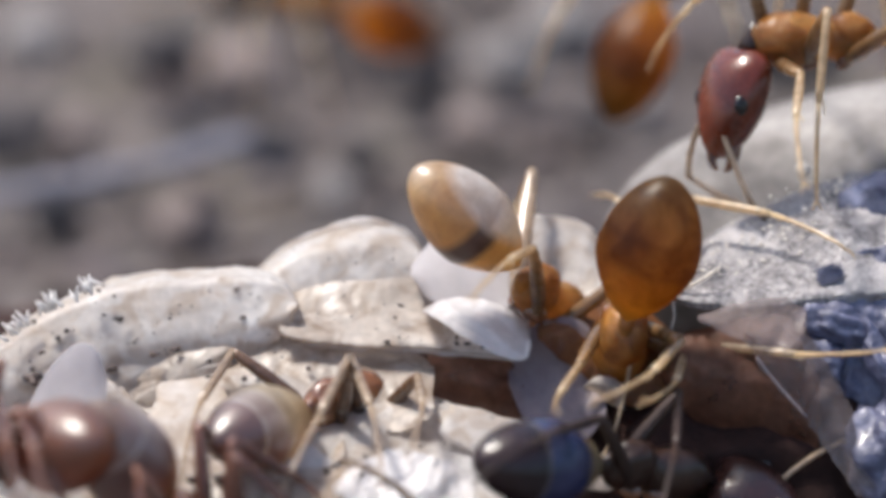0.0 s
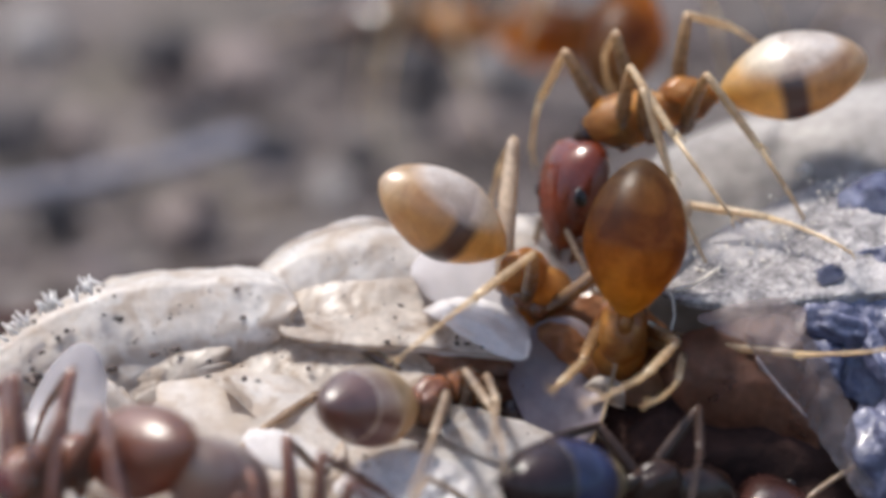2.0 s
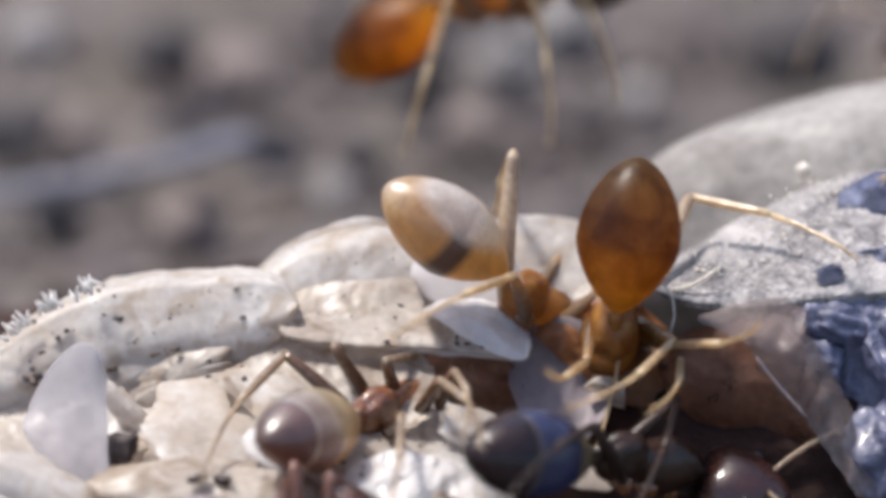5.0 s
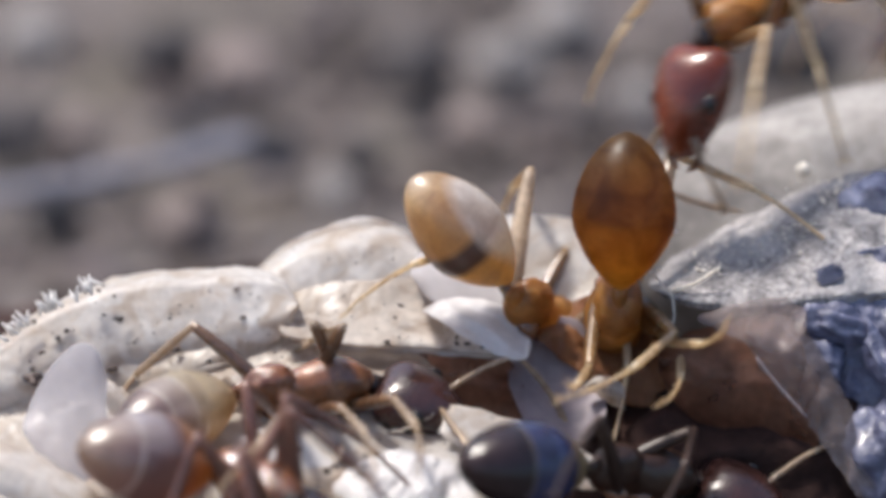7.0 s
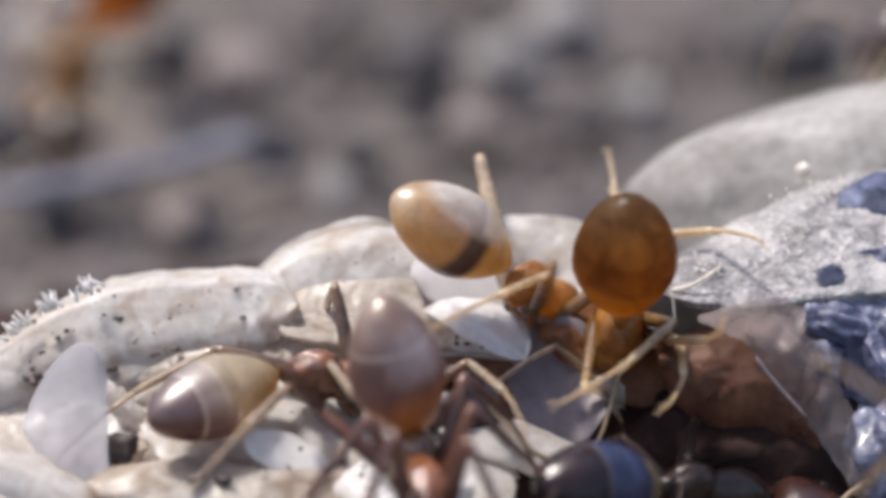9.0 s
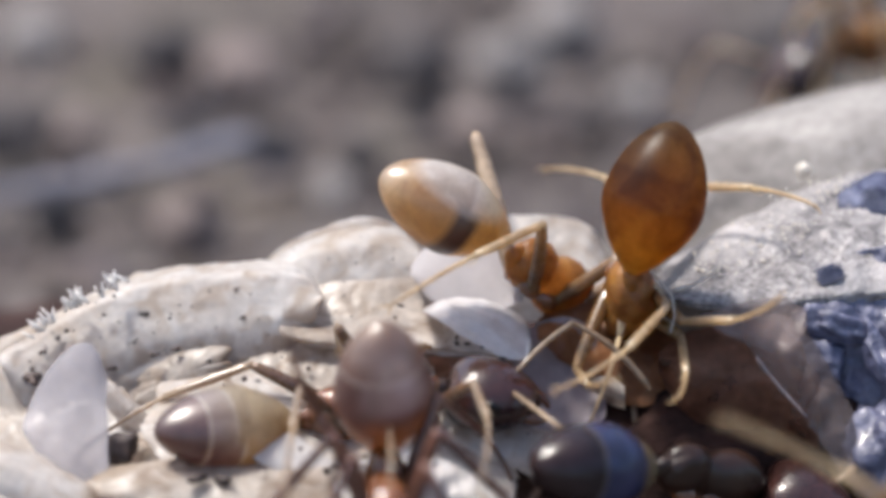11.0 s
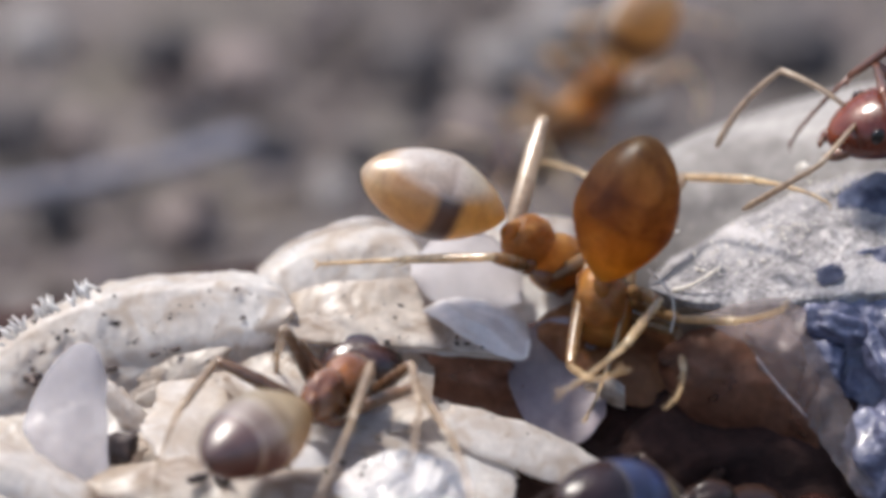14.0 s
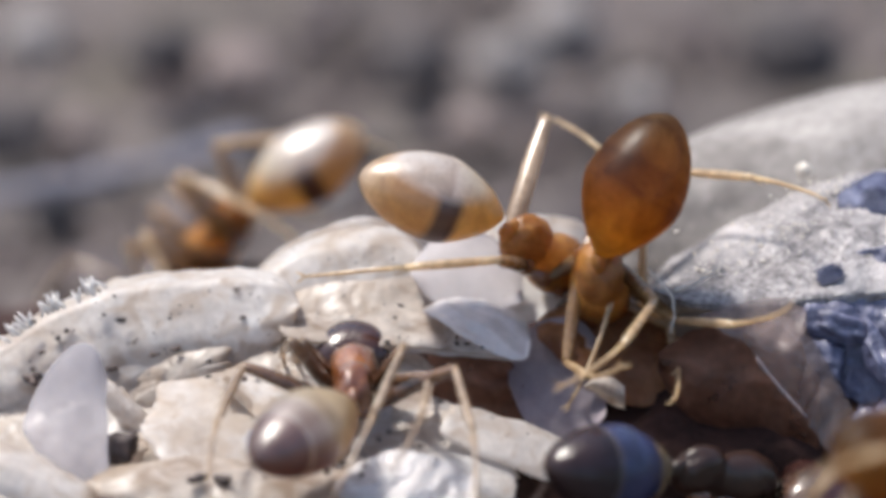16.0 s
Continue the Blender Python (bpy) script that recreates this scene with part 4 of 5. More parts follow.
class Ant:
    def __init__(self, label, tone="dark", legs="tan", girth=0.9, trunk=None, name="ant", face="dark", chest_girth=1.0, long_legs=(), head_size=(1, 1, 1), droop=0):
        self.rows, self.limbs, self.lift = [], {}, 0.0
        self.cheek = [(0.0, 0.0)]          # (time, how far the head turns its cheek to the viewer)
        self.thigh = [LONG if k in long_legs else 1.0 for k in range(6)]
        self.root = tagged(new(name), label, "ant", "ants on the dead insect")
        self.gaster = part("gaster", MESH["gaster", tone, 0], None, self.root, "")
        for s in (1, 2, 3):
            part("segment", MESH["gaster", tone, s], None, self.gaster)
        self.gaster.scale = (1, girth, girth)
        trunk = trunk or (legs if legs in ("dark", "amber") else "tan")
        part("petiole", MESH["petiole", trunk], None, self.root)
        chest = part("thorax", MESH["thorax", trunk], None, self.root, "brown thorax darkened for shade" if trunk == "dark" else "orange-brown thorax")
        chest.scale = (1, chest_girth, chest_girth)
        part("pronotum", MESH["pronotum", trunk], None, chest, "", pose(1.10 * MM, 0, 0.08 * MM, 0, 12, 0))
        part("propodeum", MESH["propodeum", trunk], None, chest, "", pose(0.28 * MM, 0, 0.10 * MM, 0, -20, 0))
        self.head = part("head", MESH["head", face], None, self.root, "red-brown glossy head" if face == "red" else "blackish brown glossy head")
        self.head.scale = head_size
        part("neck", MESH["neck"], None, self.head)
        for s in (1, -1):
            part("eye", MESH["eye"], None, self.head, "", pose(0.60 * MM, s * 0.37 * MM, 0.14 * MM, 0, 0, s * 8))
            part("mandible", MESH["mandible"], None, self.head, "", metres(Matrix.Translation((0.93, s * 0.17, -0.05)) @ Matrix.Diagonal((1, s, 1, 1))))
            part("antenna", MESH["antenna"], None, self.head, "", metres(Matrix.Translation((0.78, s * 0.13, 0.24)) @ Matrix.Rotation(radians(droop), 4, "Y") @ Matrix.Rotation(radians(-s * 0.5 * droop), 4, "Z") @ Matrix.Diagonal((1, s, 1, 1))))
        self.femora, self.tibiae = [], []
        for k in range(6):
            part("coxa", MESH["coxa"], None, self.root, "", metres(Matrix.Translation(HIPS[k] * 0.92) @ Matrix.Rotation(radians((1, -1)[k % 2] * 35), 4, "Z")))
            f = part("leg", MESH["femur", legs, self.thigh[k]], None, self.root)
            self.femora.append(f)
            self.tibiae.append(part("tibia", MESH["tibia", legs], None, f))

    def key(self, t, w, g, k, h, up=None):
        """At t: waist (x, y, d); towards gaster middle, neck and head middle (x, y, side)."""
        self.rows.append((t, w, g, k, h, up))

    def leg(self, i, *rows):
        """Rows (t, knee x, y, side, foot x, y, side) for leg i."""
        self.limbs[i] = rows

    def limb_at(self, i, t):
        rows = self.limbs[i]
        if t <= rows[0][0]:
            return rows[0][1:]
        for a, b in zip(rows, rows[1:]):
            if t <= b[0]:
                s = (t - a[0]) / (b[0] - a[0])
                return [p + (q - p) * s for p, q in zip(a[1:], b[1:])]
        return rows[-1][1:]

    def move(self, phase=0.0):
        body, gast, head = [], [], []
        fem, tib = [[] for _ in range(6)], [[] for _ in range(6)]
        for t, w, g, k, h, up in self.rows:
            up = Vector(up) if up else Vector((0, -0.25, 1))
            W = view(*w)
            G = reach(W, g[0], g[1], 0.95, g[2])
            K = reach(W, k[0], k[1], 1.45, k[2])
            H = reach(K, h[0], h[1], 0.5, h[2])
            W, G, K, H = (world_of(p) for p in (W, G, K, H))
            root = frame_of(W, K - W, up)
            back = (W - K).normalized() * 0.10
            gm, hm = frame_of(W + back + RISE * self.lift, G - W, up), frame_of(K, H - K, up - RIGHT * [c for start, c in self.cheek if start <= t][-1])
            inv = root.inverted()
            body.append((t, metres(root)))
            gast.append((t, metres(inv @ gm)))
            head.append((t, metres(inv @ hm)))
            for i in range(6):
                hip = root @ HIPS[i]
                if i in self.limbs:
                    kx, ky, ks, fx, fy, fs = self.limb_at(i, t)
                    kv = reach(view_of(hip), kx, ky, FEMUR * self.thigh[i], ks)
                    knee, foot = world_of(kv), world_of(reach(kv, fx, fy, SHANK, fs))
                else:
                    q = FEET[i].copy()
                    q.x += 0.22 * math.sin(6.283 * (t * 1.3 + 0.5 * (i % 2) + 0.33 * (i // 2) + phase))
                    q.z += 0.25 * noise.noise(Vector((i * 3.1 + phase * 9, 1.7, 0)))
                    foot = root @ q
                    line = foot - hip
                    dist = min(max(line.length, 1.1), FEMUR + SHANK - 0.05)
                    line.normalize()
                    along = (FEMUR ** 2 - SHANK ** 2 + dist * dist) / (2 * dist)
                    high = (root @ (HIPS[i].lerp(q, 0.35) + Vector((0, 0, 1.6)))) - hip
                    high = (high - line * high.dot(line)).normalized()
                    knee = hip + line * along + high * math.sqrt(max(0.0, FEMUR ** 2 - along ** 2))
                    foot = hip + line * dist
                out = (knee - W).normalized() + up.normalized() * 0.5
                fm, tm = frame_of(hip, knee - hip, out), frame_of(knee, foot - knee, out)
                fem[i].append((t, metres(inv @ fm)))
                tib[i].append((t, metres(fm.inverted() @ tm)))
        for ob, rows in [(self.root, body), (self.gaster, gast), (self.head, head)] + list(zip(self.femora, fem)) + list(zip(self.tibiae, tib)):
            if rows[0][0] > 0:
                rows.insert(0, (0.0, rows[0][1]))
            if rows[-1][0] < 16:
                rows.append((16.0, rows[-1][1]))
            walk(ob, rows)


def glide(ob, place, rows):
    """Shift a part of the husk from its resting place by grid units, and turn it by degrees, at given times."""
    base = husk.matrix_basis.inverted()
    x, y, d, rx, ry, rz = place
    walk(ob, [(t, base @ at(x + dx, y + dy, d, rx, ry, rz + a)) for t, dx, dy, a in rows])


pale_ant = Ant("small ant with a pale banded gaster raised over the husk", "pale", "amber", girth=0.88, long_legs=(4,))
amber_ant = Ant("small ant with an amber gaster raised upright, head in the gap", "amber", "amber", girth=0.98, trunk="amber", chest_girth=1.2, long_legs=(4,))
walker = Ant("brown ant with a dark-banded gaster walking over the pale husk", "dark", girth=0.80)
left_ant = Ant("red-brown ant walking along the lip of the husk", "red", "red", face="red")
front_ant = Ant("brown ant with a long gaster crossing the husk floor", "dusk", "red")
feeding_ant = Ant("ant with a blue-black shiny gaster feeding in the dark hollow", "ink", "dark", girth=0.86)
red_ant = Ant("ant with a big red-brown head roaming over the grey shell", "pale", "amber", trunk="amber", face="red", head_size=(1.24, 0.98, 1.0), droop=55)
near_ant = Ant("orange-brown ant passing close in front of the dark hollow", "amber", "amber")
edge_ant = Ant("red-brown ant on the far side of the grey shell", "dark", "red", face="red")
ground_ant = Ant("golden ant standing on the stones behind the dead insect", "amber", "amber")
roaming_ant = Ant("orange ant roaming the stones behind the dead insect", "amber", "amber")
passing_ant = Ant("amber ant running past behind the dead insect", "amber", "amber")
# pale tone picked to paint the white reflection on its gaster
late_ant = Ant("amber ant with a gaster paled for its shine, walking behind the husk", "pale", "amber")


def move_pale_ant():
    a = pale_ant
    a.lift = 0.13
    for t, wx, wy, gx, gy, s in ((0, 926, 499, 825, 407, -0.4), (0.5, 912, 488, 812, 385, -0.4), (1, 893, 480, 786, 400, -0.4), (1.5, 875, 488, 771, 397, -0.4), (2, 902, 472, 784, 403, -0.4), (2.5, 901, 480, 780, 400, -0.4), (3, 891, 475, 770, 410, -0.4), (3.5, 896, 480, 775, 413, -0.4), (4, 905, 511, 784, 432, -0.4), (5.2, 906, 511, 790, 427, -0.4)):
        a.key(t, (wx, wy, 0), (gx, gy, s), (wx + 100, wy + 84, .8), (wx + 140, wy + 150, .4))
    for t, wx, wy, gx, gy, s in ((6.3, 907, 511, 797, 422, -0.5), (6.5, 907, 511, 797, 422, -0.5), (7, 912, 527, 817, 429, -0.5), (7.5, 902, 500, 776, 436, -0.5), (8, 912, 519, 802, 427, -0.5), (8.5, 907, 503, 800, 414, -0.5), (9, 912, 496, 800, 431, -0.5), (10.2, 912, 476, 794, 408, -0.5)):
        a.key(t, (wx, wy, 0), (gx, gy, s), (wx + 106, wy + 80, .8), (wx + 145, wy + 145, .4))
    for t, wx, wy, gx, gy, s in ((11.3, 912, 452, 788, 390, -0.3), (11.5, 912, 452, 788, 390, -0.3), (12, 912, 428, 791, 361, -0.3), (12.5, 917, 412, 789, 354, -0.3), (13, 907, 405, 774, 363, -0.3), (13.5, 907, 405, 768, 361, -0.3), (14, 905, 412, 767, 368, -0.3), (14.5, 899, 431, 765, 375, -0.3), (15, 907, 428, 769, 376, -0.3), (15.5, 901, 420, 765, 373, -0.3), (16, 902, 412, 764, 373, -0.3)):
        a.key(t, (wx, wy, 0), (gx, gy, s), (wx + 128, wy + 82, .8), (wx + 170, wy + 140, .4))
    # left legs show in front, one hind leg stands up behind the gaster
    a.leg(4, (0, 945, 300, .3, 900, 420, .9), (1, 930, 270, .3, 860, 350, .9), (2, 910, 245, .3, 870, 330, .9), (4, 900, 248, .3, 860, 330, .9), (6.5, 920, 265, .3, 900, 390, .9), (7, 940, 300, .3, 890, 350, .9),
          (8, 850, 285, .4, 880, 360, .9), (9, 850, 275, .4, 870, 340, .9), (11.5, 842, 228, .4, 870, 320, .9), (12.5, 830, 195, .4, 860, 300, .9), (13.5, 860, 218, .4, 900, 350, .9), (14, 965, 205, .3, 920, 380, .9), (16, 970, 205, .3, 910, 390, .9))
    a.leg(5, (0, 940, 440, -.5, 850, 480, -.7), (1, 930, 420, -.5, 860, 440, -.7), (1.5, 912, 352, -.5, 790, 410, -.5), (2, 940, 450, -.4, 720, 610, -.2), (2.5, 970, 410, -.4, 710, 560, -.2), (3, 975, 420, -.4, 700, 600, -.2), (3.5, 900, 450, -.4, 640, 630, -.2),
          (4, 960, 520, -.4, 800, 545, -.2), (6.5, 820, 410, -.4, 580, 500, -.1), (7, 820, 395, -.4, 600, 510, -.1), (7.5, 910, 435, -.4, 680, 560, -.2), (8, 945, 410, -.4, 730, 440, -.4), (8.5, 955, 370, -.4, 740, 400, -.4),
          (9, 965, 485, -.4, 780, 560, -.3), (11.5, 955, 372, -.4, 690, 495, -.1), (12, 925, 372, -.4, 520, 480, -.1), (12.5, 935, 405, -.4, 520, 480, 0), (13, 910, 405, -.4, 490, 470, 0), (13.5, 860, 435, -.4, 460, 350, 0), (14, 870, 455, -.4, 540, 465, 0), (16, 880, 460, -.4, 500, 490, 0))
    a.leg(2, (0, 1000, 450, .4, 1010, 560, .5), (11, 1005, 440, .4, 1015, 550, .5), (16, 1005, 430, .4, 1015, 550, .5))
    a.leg(0, (0, 1040, 520, .5, 1000, 610, .3), (16, 1050, 510, .5, 1000, 600, .3))
    a.move(0.1)


def move_amber_ant():
    a = amber_ant
    for t, wx, wy, gx, gy, s in ((0, 1108, 572, 1147, 436, -0.5), (0.5, 1110, 595, 1138, 465, -0.5), (1, 1091, 576, 1108, 431, -0.5), (1.5, 1097, 568, 1119, 417, -0.5), (2, 1106, 568, 1125, 411, -0.5), (2.5, 1091, 607, 1091, 457, -0.5), (3, 1073, 588, 1069, 429, -0.5), (3.5, 1070, 583, 1074, 431, -0.5), (4, 1075, 591, 1075, 439, -0.5), (5.2, 1094, 552, 1124, 402, -0.5)):
        a.key(t, (wx, wy, -.6), (gx, gy, s), (wx - 5, wy + 62, .7), (wx - 30, wy + 120, .3), (0, -.9, .3))
    for t, wx, wy, gx, gy, s in ((6.3, 1113, 512, 1173, 366, -0.5), (6.5, 1113, 512, 1173, 366, -0.5), (7, 1097, 520, 1103, 368, -0.5), (7.5, 1098, 576, 1103, 444, -0.5), (8, 1105, 591, 1101, 483, -0.5), (8.5, 1106, 588, 1106, 473, -0.5), (9, 1098, 560, 1100, 451, -0.5), (10.2, 1108, 524, 1132, 394, -0.5)):
        a.key(t, (wx, wy, -.6), (gx, gy, s), (wx - 5, wy + 62, .7), (wx - 35, wy + 120, .3), (0, -.9, .3))
    for t, wx, wy, gx, gy, s in ((11.3, 1117, 489, 1164, 336, -0.3), (11.5, 1117, 489, 1164, 336, -0.3), (12, 1122, 484, 1161, 336, -0.3), (12.5, 1095, 496, 1134, 345, -0.3), (13, 1070, 493, 1100, 347, -0.3), (13.5, 1078, 489, 1123, 349, -0.3), (14, 1064, 504, 1110, 367, -0.3), (14.5, 1073, 517, 1133, 381, -0.3), (15, 1075, 512, 1142, 379, -0.3), (15.5, 1106, 533, 1168, 399, -0.3), (16, 1060, 462, 1131, 323, -0.3)):
        a.key(t, (wx, wy, -.6), (gx, gy, s), (wx + 12, wy + 70, .7), (wx - 15, wy + 128, .3), (0, -.9, .3))
    a.leg(4, (0, 1235, 350, .5, 1500, 408, -.1), (.5, 1240, 390, .5, 1510, 412, -.1), (2, 1230, 360, .5, 1500, 410, -.1), (4, 1215, 370, .5, 1510, 415, -.1), (6.5, 1260, 305, .5, 1500, 412, -.1), (7, 1200, 270, .5, 1500, 410, -.1), (7.5, 1220, 420, .5, 1400, 400, -.1),
          (9, 1180, 415, .5, 1350, 400, -.1), (11.3, 1230, 320, .5, 1450, 335, -.1), (12, 1220, 320, .5, 1455, 325, -.1), (16, 1220, 300, .5, 1460, 330, -.1))
    a.leg(5, (0, 1135, 410, 0.6, 1085, 300, 0.9), (1, 1100, 430, 0.6, 925, 482, 0.6), (2, 1110, 420, 0.6, 950, 480, 0.6), (4, 1080, 470, 0.6, 830, 545, 0.3), (6.5, 1150, 370, 0.6, 1105, 215, 0.9), (7, 1110, 375, 0.6, 1100, 222, 0.9), (7.5, 1100, 450, 0.6, 920, 390, 0.5), (8, 1100, 490, 0.6, 880, 420, 0.5), (8.5, 1105, 470, 0.6, 900, 400, 0.5), (9, 1100, 440, 0.6, 1095, 225, 0.6), (11.3, 1145, 350, 0.6, 990, 258, 0.9), (12.5, 1130, 360, 0.6, 990, 292, 0.9), (13.5, 1120, 360, 0.6, 1002, 272, 0.9), (14, 1110, 370, 0.6, 990, 245, 0.9), (15, 1130, 375, 0.6, 1005, 242, 0.9), (15.5, 1140, 400, 0.6, 990, 320, 0.9), (16, 1120, 335, 0.6, 1010, 170, 0.9))
    a.leg(2, (0, 1195, 600, -.4, 1085, 705, -.5), (4, 1180, 605, -.4, 1050, 720, -.5), (8, 1185, 580, -.4, 1010, 715, -.5), (12, 1165, 530, -.4, 1025, 690, -.5), (16, 1150, 530, -.4, 1025, 690, -.5))
    a.leg(0, (0, 1250, 608, -.4, 1560, 640, -.5), (3, 1250, 608, -.4, 1560, 640, -.5), (4, 1190, 605, -.4, 1390, 590, -.4), (6.5, 1175, 605, -.4, 1285, 605, -.5), (9, 1180, 600, -.4, 1290, 590, -.5), (11.5, 1200, 560, -.4, 1390, 555, -.5), (16, 1190, 565, -.4, 1390, 575, -.5))
    a.leg(1, (0, 1205, 620, -.5, 1160, 720, -.6), (6.5, 1200, 610, -.5, 1180, 730, -.6), (11.5, 1198, 590, -.5, 1205, 725, -.6), (16, 1195, 585, -.5, 1200, 725, -.6))
    a.leg(3, (0, 1020, 640, -.4, 940, 740, -.5), (4, 1030, 630, -.4, 930, 680, -.5), (8, 1040, 650, -.4, 1000, 720, -.6), (12, 1010, 650, -.4, 1060, 690, -.8), (16, 1000, 640, -.4, 1070, 680, -.8))
    a.move(0.3)


def move_walker():
    a = walker
    for t, wx, wy, gx, gy, s in ((0, 550, 725, 468, 750, -.8), (.5, 592, 720, 510, 722, -.8), (1, 662, 720, 588, 715, -.9), (1.5, 670, 720, 594, 720, -.9), (2, 735, 720, 658, 712, -.9),
                                 (2.5, 778, 722, 702, 722, -.9), (3, 800, 722, 725, 722, -.9), (3.5, 842, 712, 768, 715, -.9), (4, 800, 735, 724, 742, -.9), (5.2, 600, 740, 520, 755, -.9)):
        a.key(t, (wx, wy, -.9), (gx, gy, s), (wx + 125, wy - 15, .8), (wx + 180, wy, .6))
    for t, wx, wy, gx, gy, s, kx, ky, hx, hy, hs in ((6.3, 450, 725, 375, 755, -.6, 610, 690, 695, 700, -.2), (6.5, 440, 728, 362, 752, -.6, 605, 695, 690, 710, -.2), (7, 430, 695, 330, 728, -.6, 655, 682, 735, 715, -.3), (7.5, 425, 700, 330, 735, -.6, 640, 675, 722, 708, -.3),
                                                     (8, 440, 685, 325, 745, -.6, 665, 675, 745, 722, -.3), (8.5, 470, 675, 352, 722, -.5, 695, 690, 775, 728, -.3), (9, 510, 660, 392, 705, -.4, 735, 695, 830, 722, -.3), (10.2, 540, 710, 410, 735, -.4, 765, 690, 855, 715, -.3)):
        a.key(t, (wx, wy, -.9), (gx, gy, s), (kx, ky, .2), (hx, hy, hs))
    for t, wx, wy, gx, gy, s, kx, ky, ks, hx, hy, hs in ((11.3, 555, 755, 420, 762, -.3, 785, 690, .2, 875, 705, -.2), (11.5, 560, 760, 420, 765, -.3, 790, 690, .2, 880, 710, -.2), (12, 550, 745, 428, 782, -.4, 735, 690, .6, 785, 720, -.2), (12.25, 580, 730, 475, 788, -.5, 735, 660, .7, 740, 640, .4), (12.5, 605, 715, 515, 790, -.6, 705, 648, .8, 690, 612, .6),
                                                         (13, 572, 700, 490, 770, -.7, 655, 640, .8, 635, 605, .6), (13.5, 580, 708, 488, 782, -.6, 685, 642, .8, 690, 610, .6), (14, 552, 698, 462, 762, -.6, 635, 640, .8, 640, 600, .6), (14.5, 565, 708, 475, 775, -.6, 650, 640, .8, 640, 605, .6),
                                                         (15, 560, 712, 465, 775, -.5, 662, 645, .8, 690, 615, .6), (15.5, 568, 712, 475, 780, -.5, 658, 635, .8, 665, 600, .6), (16, 625, 690, 538, 758, -.6, 622, 620, .8, 595, 580, .6)):
        late = max(0.0, min(1.0, (t - 12) * 2))
        a.key(t, (wx, wy + 20 * late, -.9 - .7 * late), (gx, gy, s), (kx, ky + 32 * late, ks), (hx + (kx + 2 - hx) * late, hy + (ky + 8 - hy) * late, hs))
    a.leg(4, (0, 385, 600, -.2, 310, 800, -.2), (1, 430, 635, -.2, 350, 760, -.2), (1.5, 420, 630, -.2, 330, 790, -.2), (2, 450, 680, -.2, 350, 830, -.2), (2.5, 555, 655, -.2, 660, 770, -.3), (3, 615, 620, -.2, 550, 800, -.3), (3.5, 630, 650, -.2, 560, 800, -.3), (4, 595, 610, -.2, 530, 830, -.2),
          (6.5, 260, 575, -.2, 70, 760, -.1), (7, 335, 570, -.2, 110, 770, 0), (8, 340, 570, -.2, 60, 800, 0), (9, 330, 600, -.2, 50, 795, 0), (11.5, 400, 615, -.2, 60, 790, 0), (12, 400, 600, -.2, 210, 800, -.1), (12.5, 405, 640, -.2, 280, 830, -.2), (13, 365, 622, -.2, 240, 850, -.2), (14, 338, 612, -.2, 260, 820, -.2), (15, 365, 622, -.2, 270, 830, -.2), (15.5, 365, 632, -.2, 270, 830, -.2), (16, 415, 640, -.2, 350, 840, -.2))
    a.leg(5, (0, 620, 630, -.6, 520, 830, -.5), (1, 800, 655, -.6, 740, 850, -.5), (2, 790, 690, -.5, 740, 840, -.5), (3, 900, 650, -.5, 970, 760, -.5), (4, 820, 740, -.5, 880, 870, -.5), (6.5, 550, 700, -.5, 450, 830, -.5), (7, 520, 710, -.5, 410, 850, -.5), (8, 510, 715, -.5, 400, 840, -.5), (9, 515, 680, -.5, 380, 810, -.4), (11.5, 545, 680, -.5, 555, 820, -.6), (12, 690, 660, -.5, 730, 860, -.5), (12.5, 770, 670, -.4, 840, 860, -.4), (13, 760, 670, -.4, 850, 880, -.4), (14, 740, 680, -.4, 870, 870, -.4), (16, 805, 650, -.4, 870, 870, -.4))
    a.leg(3, (0, 625, 630, -.3, 700, 800, -.4), (1, 740, 645, -.3, 870, 770, -.3), (1.5, 780, 650, -.3, 880, 780, -.3), (3, 910, 655, -.3, 970, 760, -.3), (4, 890, 650, -.3, 950, 690, -.6), (6.5, 600, 700, -.4, 760, 820, -.3), (7, 610, 715, -.4, 700, 800, -.4), (7.5, 550, 645, -.4, 740, 795, -.3), (8, 560, 650, -.4, 690, 790, -.4), (9, 590, 640, -.4, 710, 780, -.4), (11.5, 690, 670, -.4, 720, 800, -.5), (12, 780, 650, -.4, 850, 850, -.4), (12.5, 640, 760, -.5, 600, 860, -.5), (14, 660, 640, -.5, 590, 850, -.4), (16, 715, 610, -.5, 610, 850, -.4))
    a.leg(2, (0, 540, 620, .2, 600, 640, .8), (3, 690, 610, .2, 850, 630, .4), (6.5, 520, 610, -.2, 430, 680, .5), (7, 610, 575, -.3, 480, 640, .4), (9, 590, 490, -.2, 550, 600, .4), (11.5, 605, 600, -.2, 610, 700, .6), (12, 570, 620, -.2, 510, 660, .6), (12.5, 530, 610, -.3, 480, 690, .5), (14, 510, 580, -.3, 460, 680, .5), (16, 520, 600, -.3, 470, 650, .5))
    a.leg(0, (0, 700, 640, .3, 760, 700, .6), (3, 880, 640, .3, 950, 700, .5), (6.5, 560, 660, -.2, 640, 620, .5), (7, 560, 570, -.3, 620, 640, .5), (9, 640, 600, -.2, 700, 560, .5), (11.5, 740, 630, -.2, 820, 620, .5), (12.5, 560, 620, -.2, 540, 660, .5), (14, 530, 600, -.2, 560, 660, .5), (16, 540, 600, -.2, 500, 660, .5))
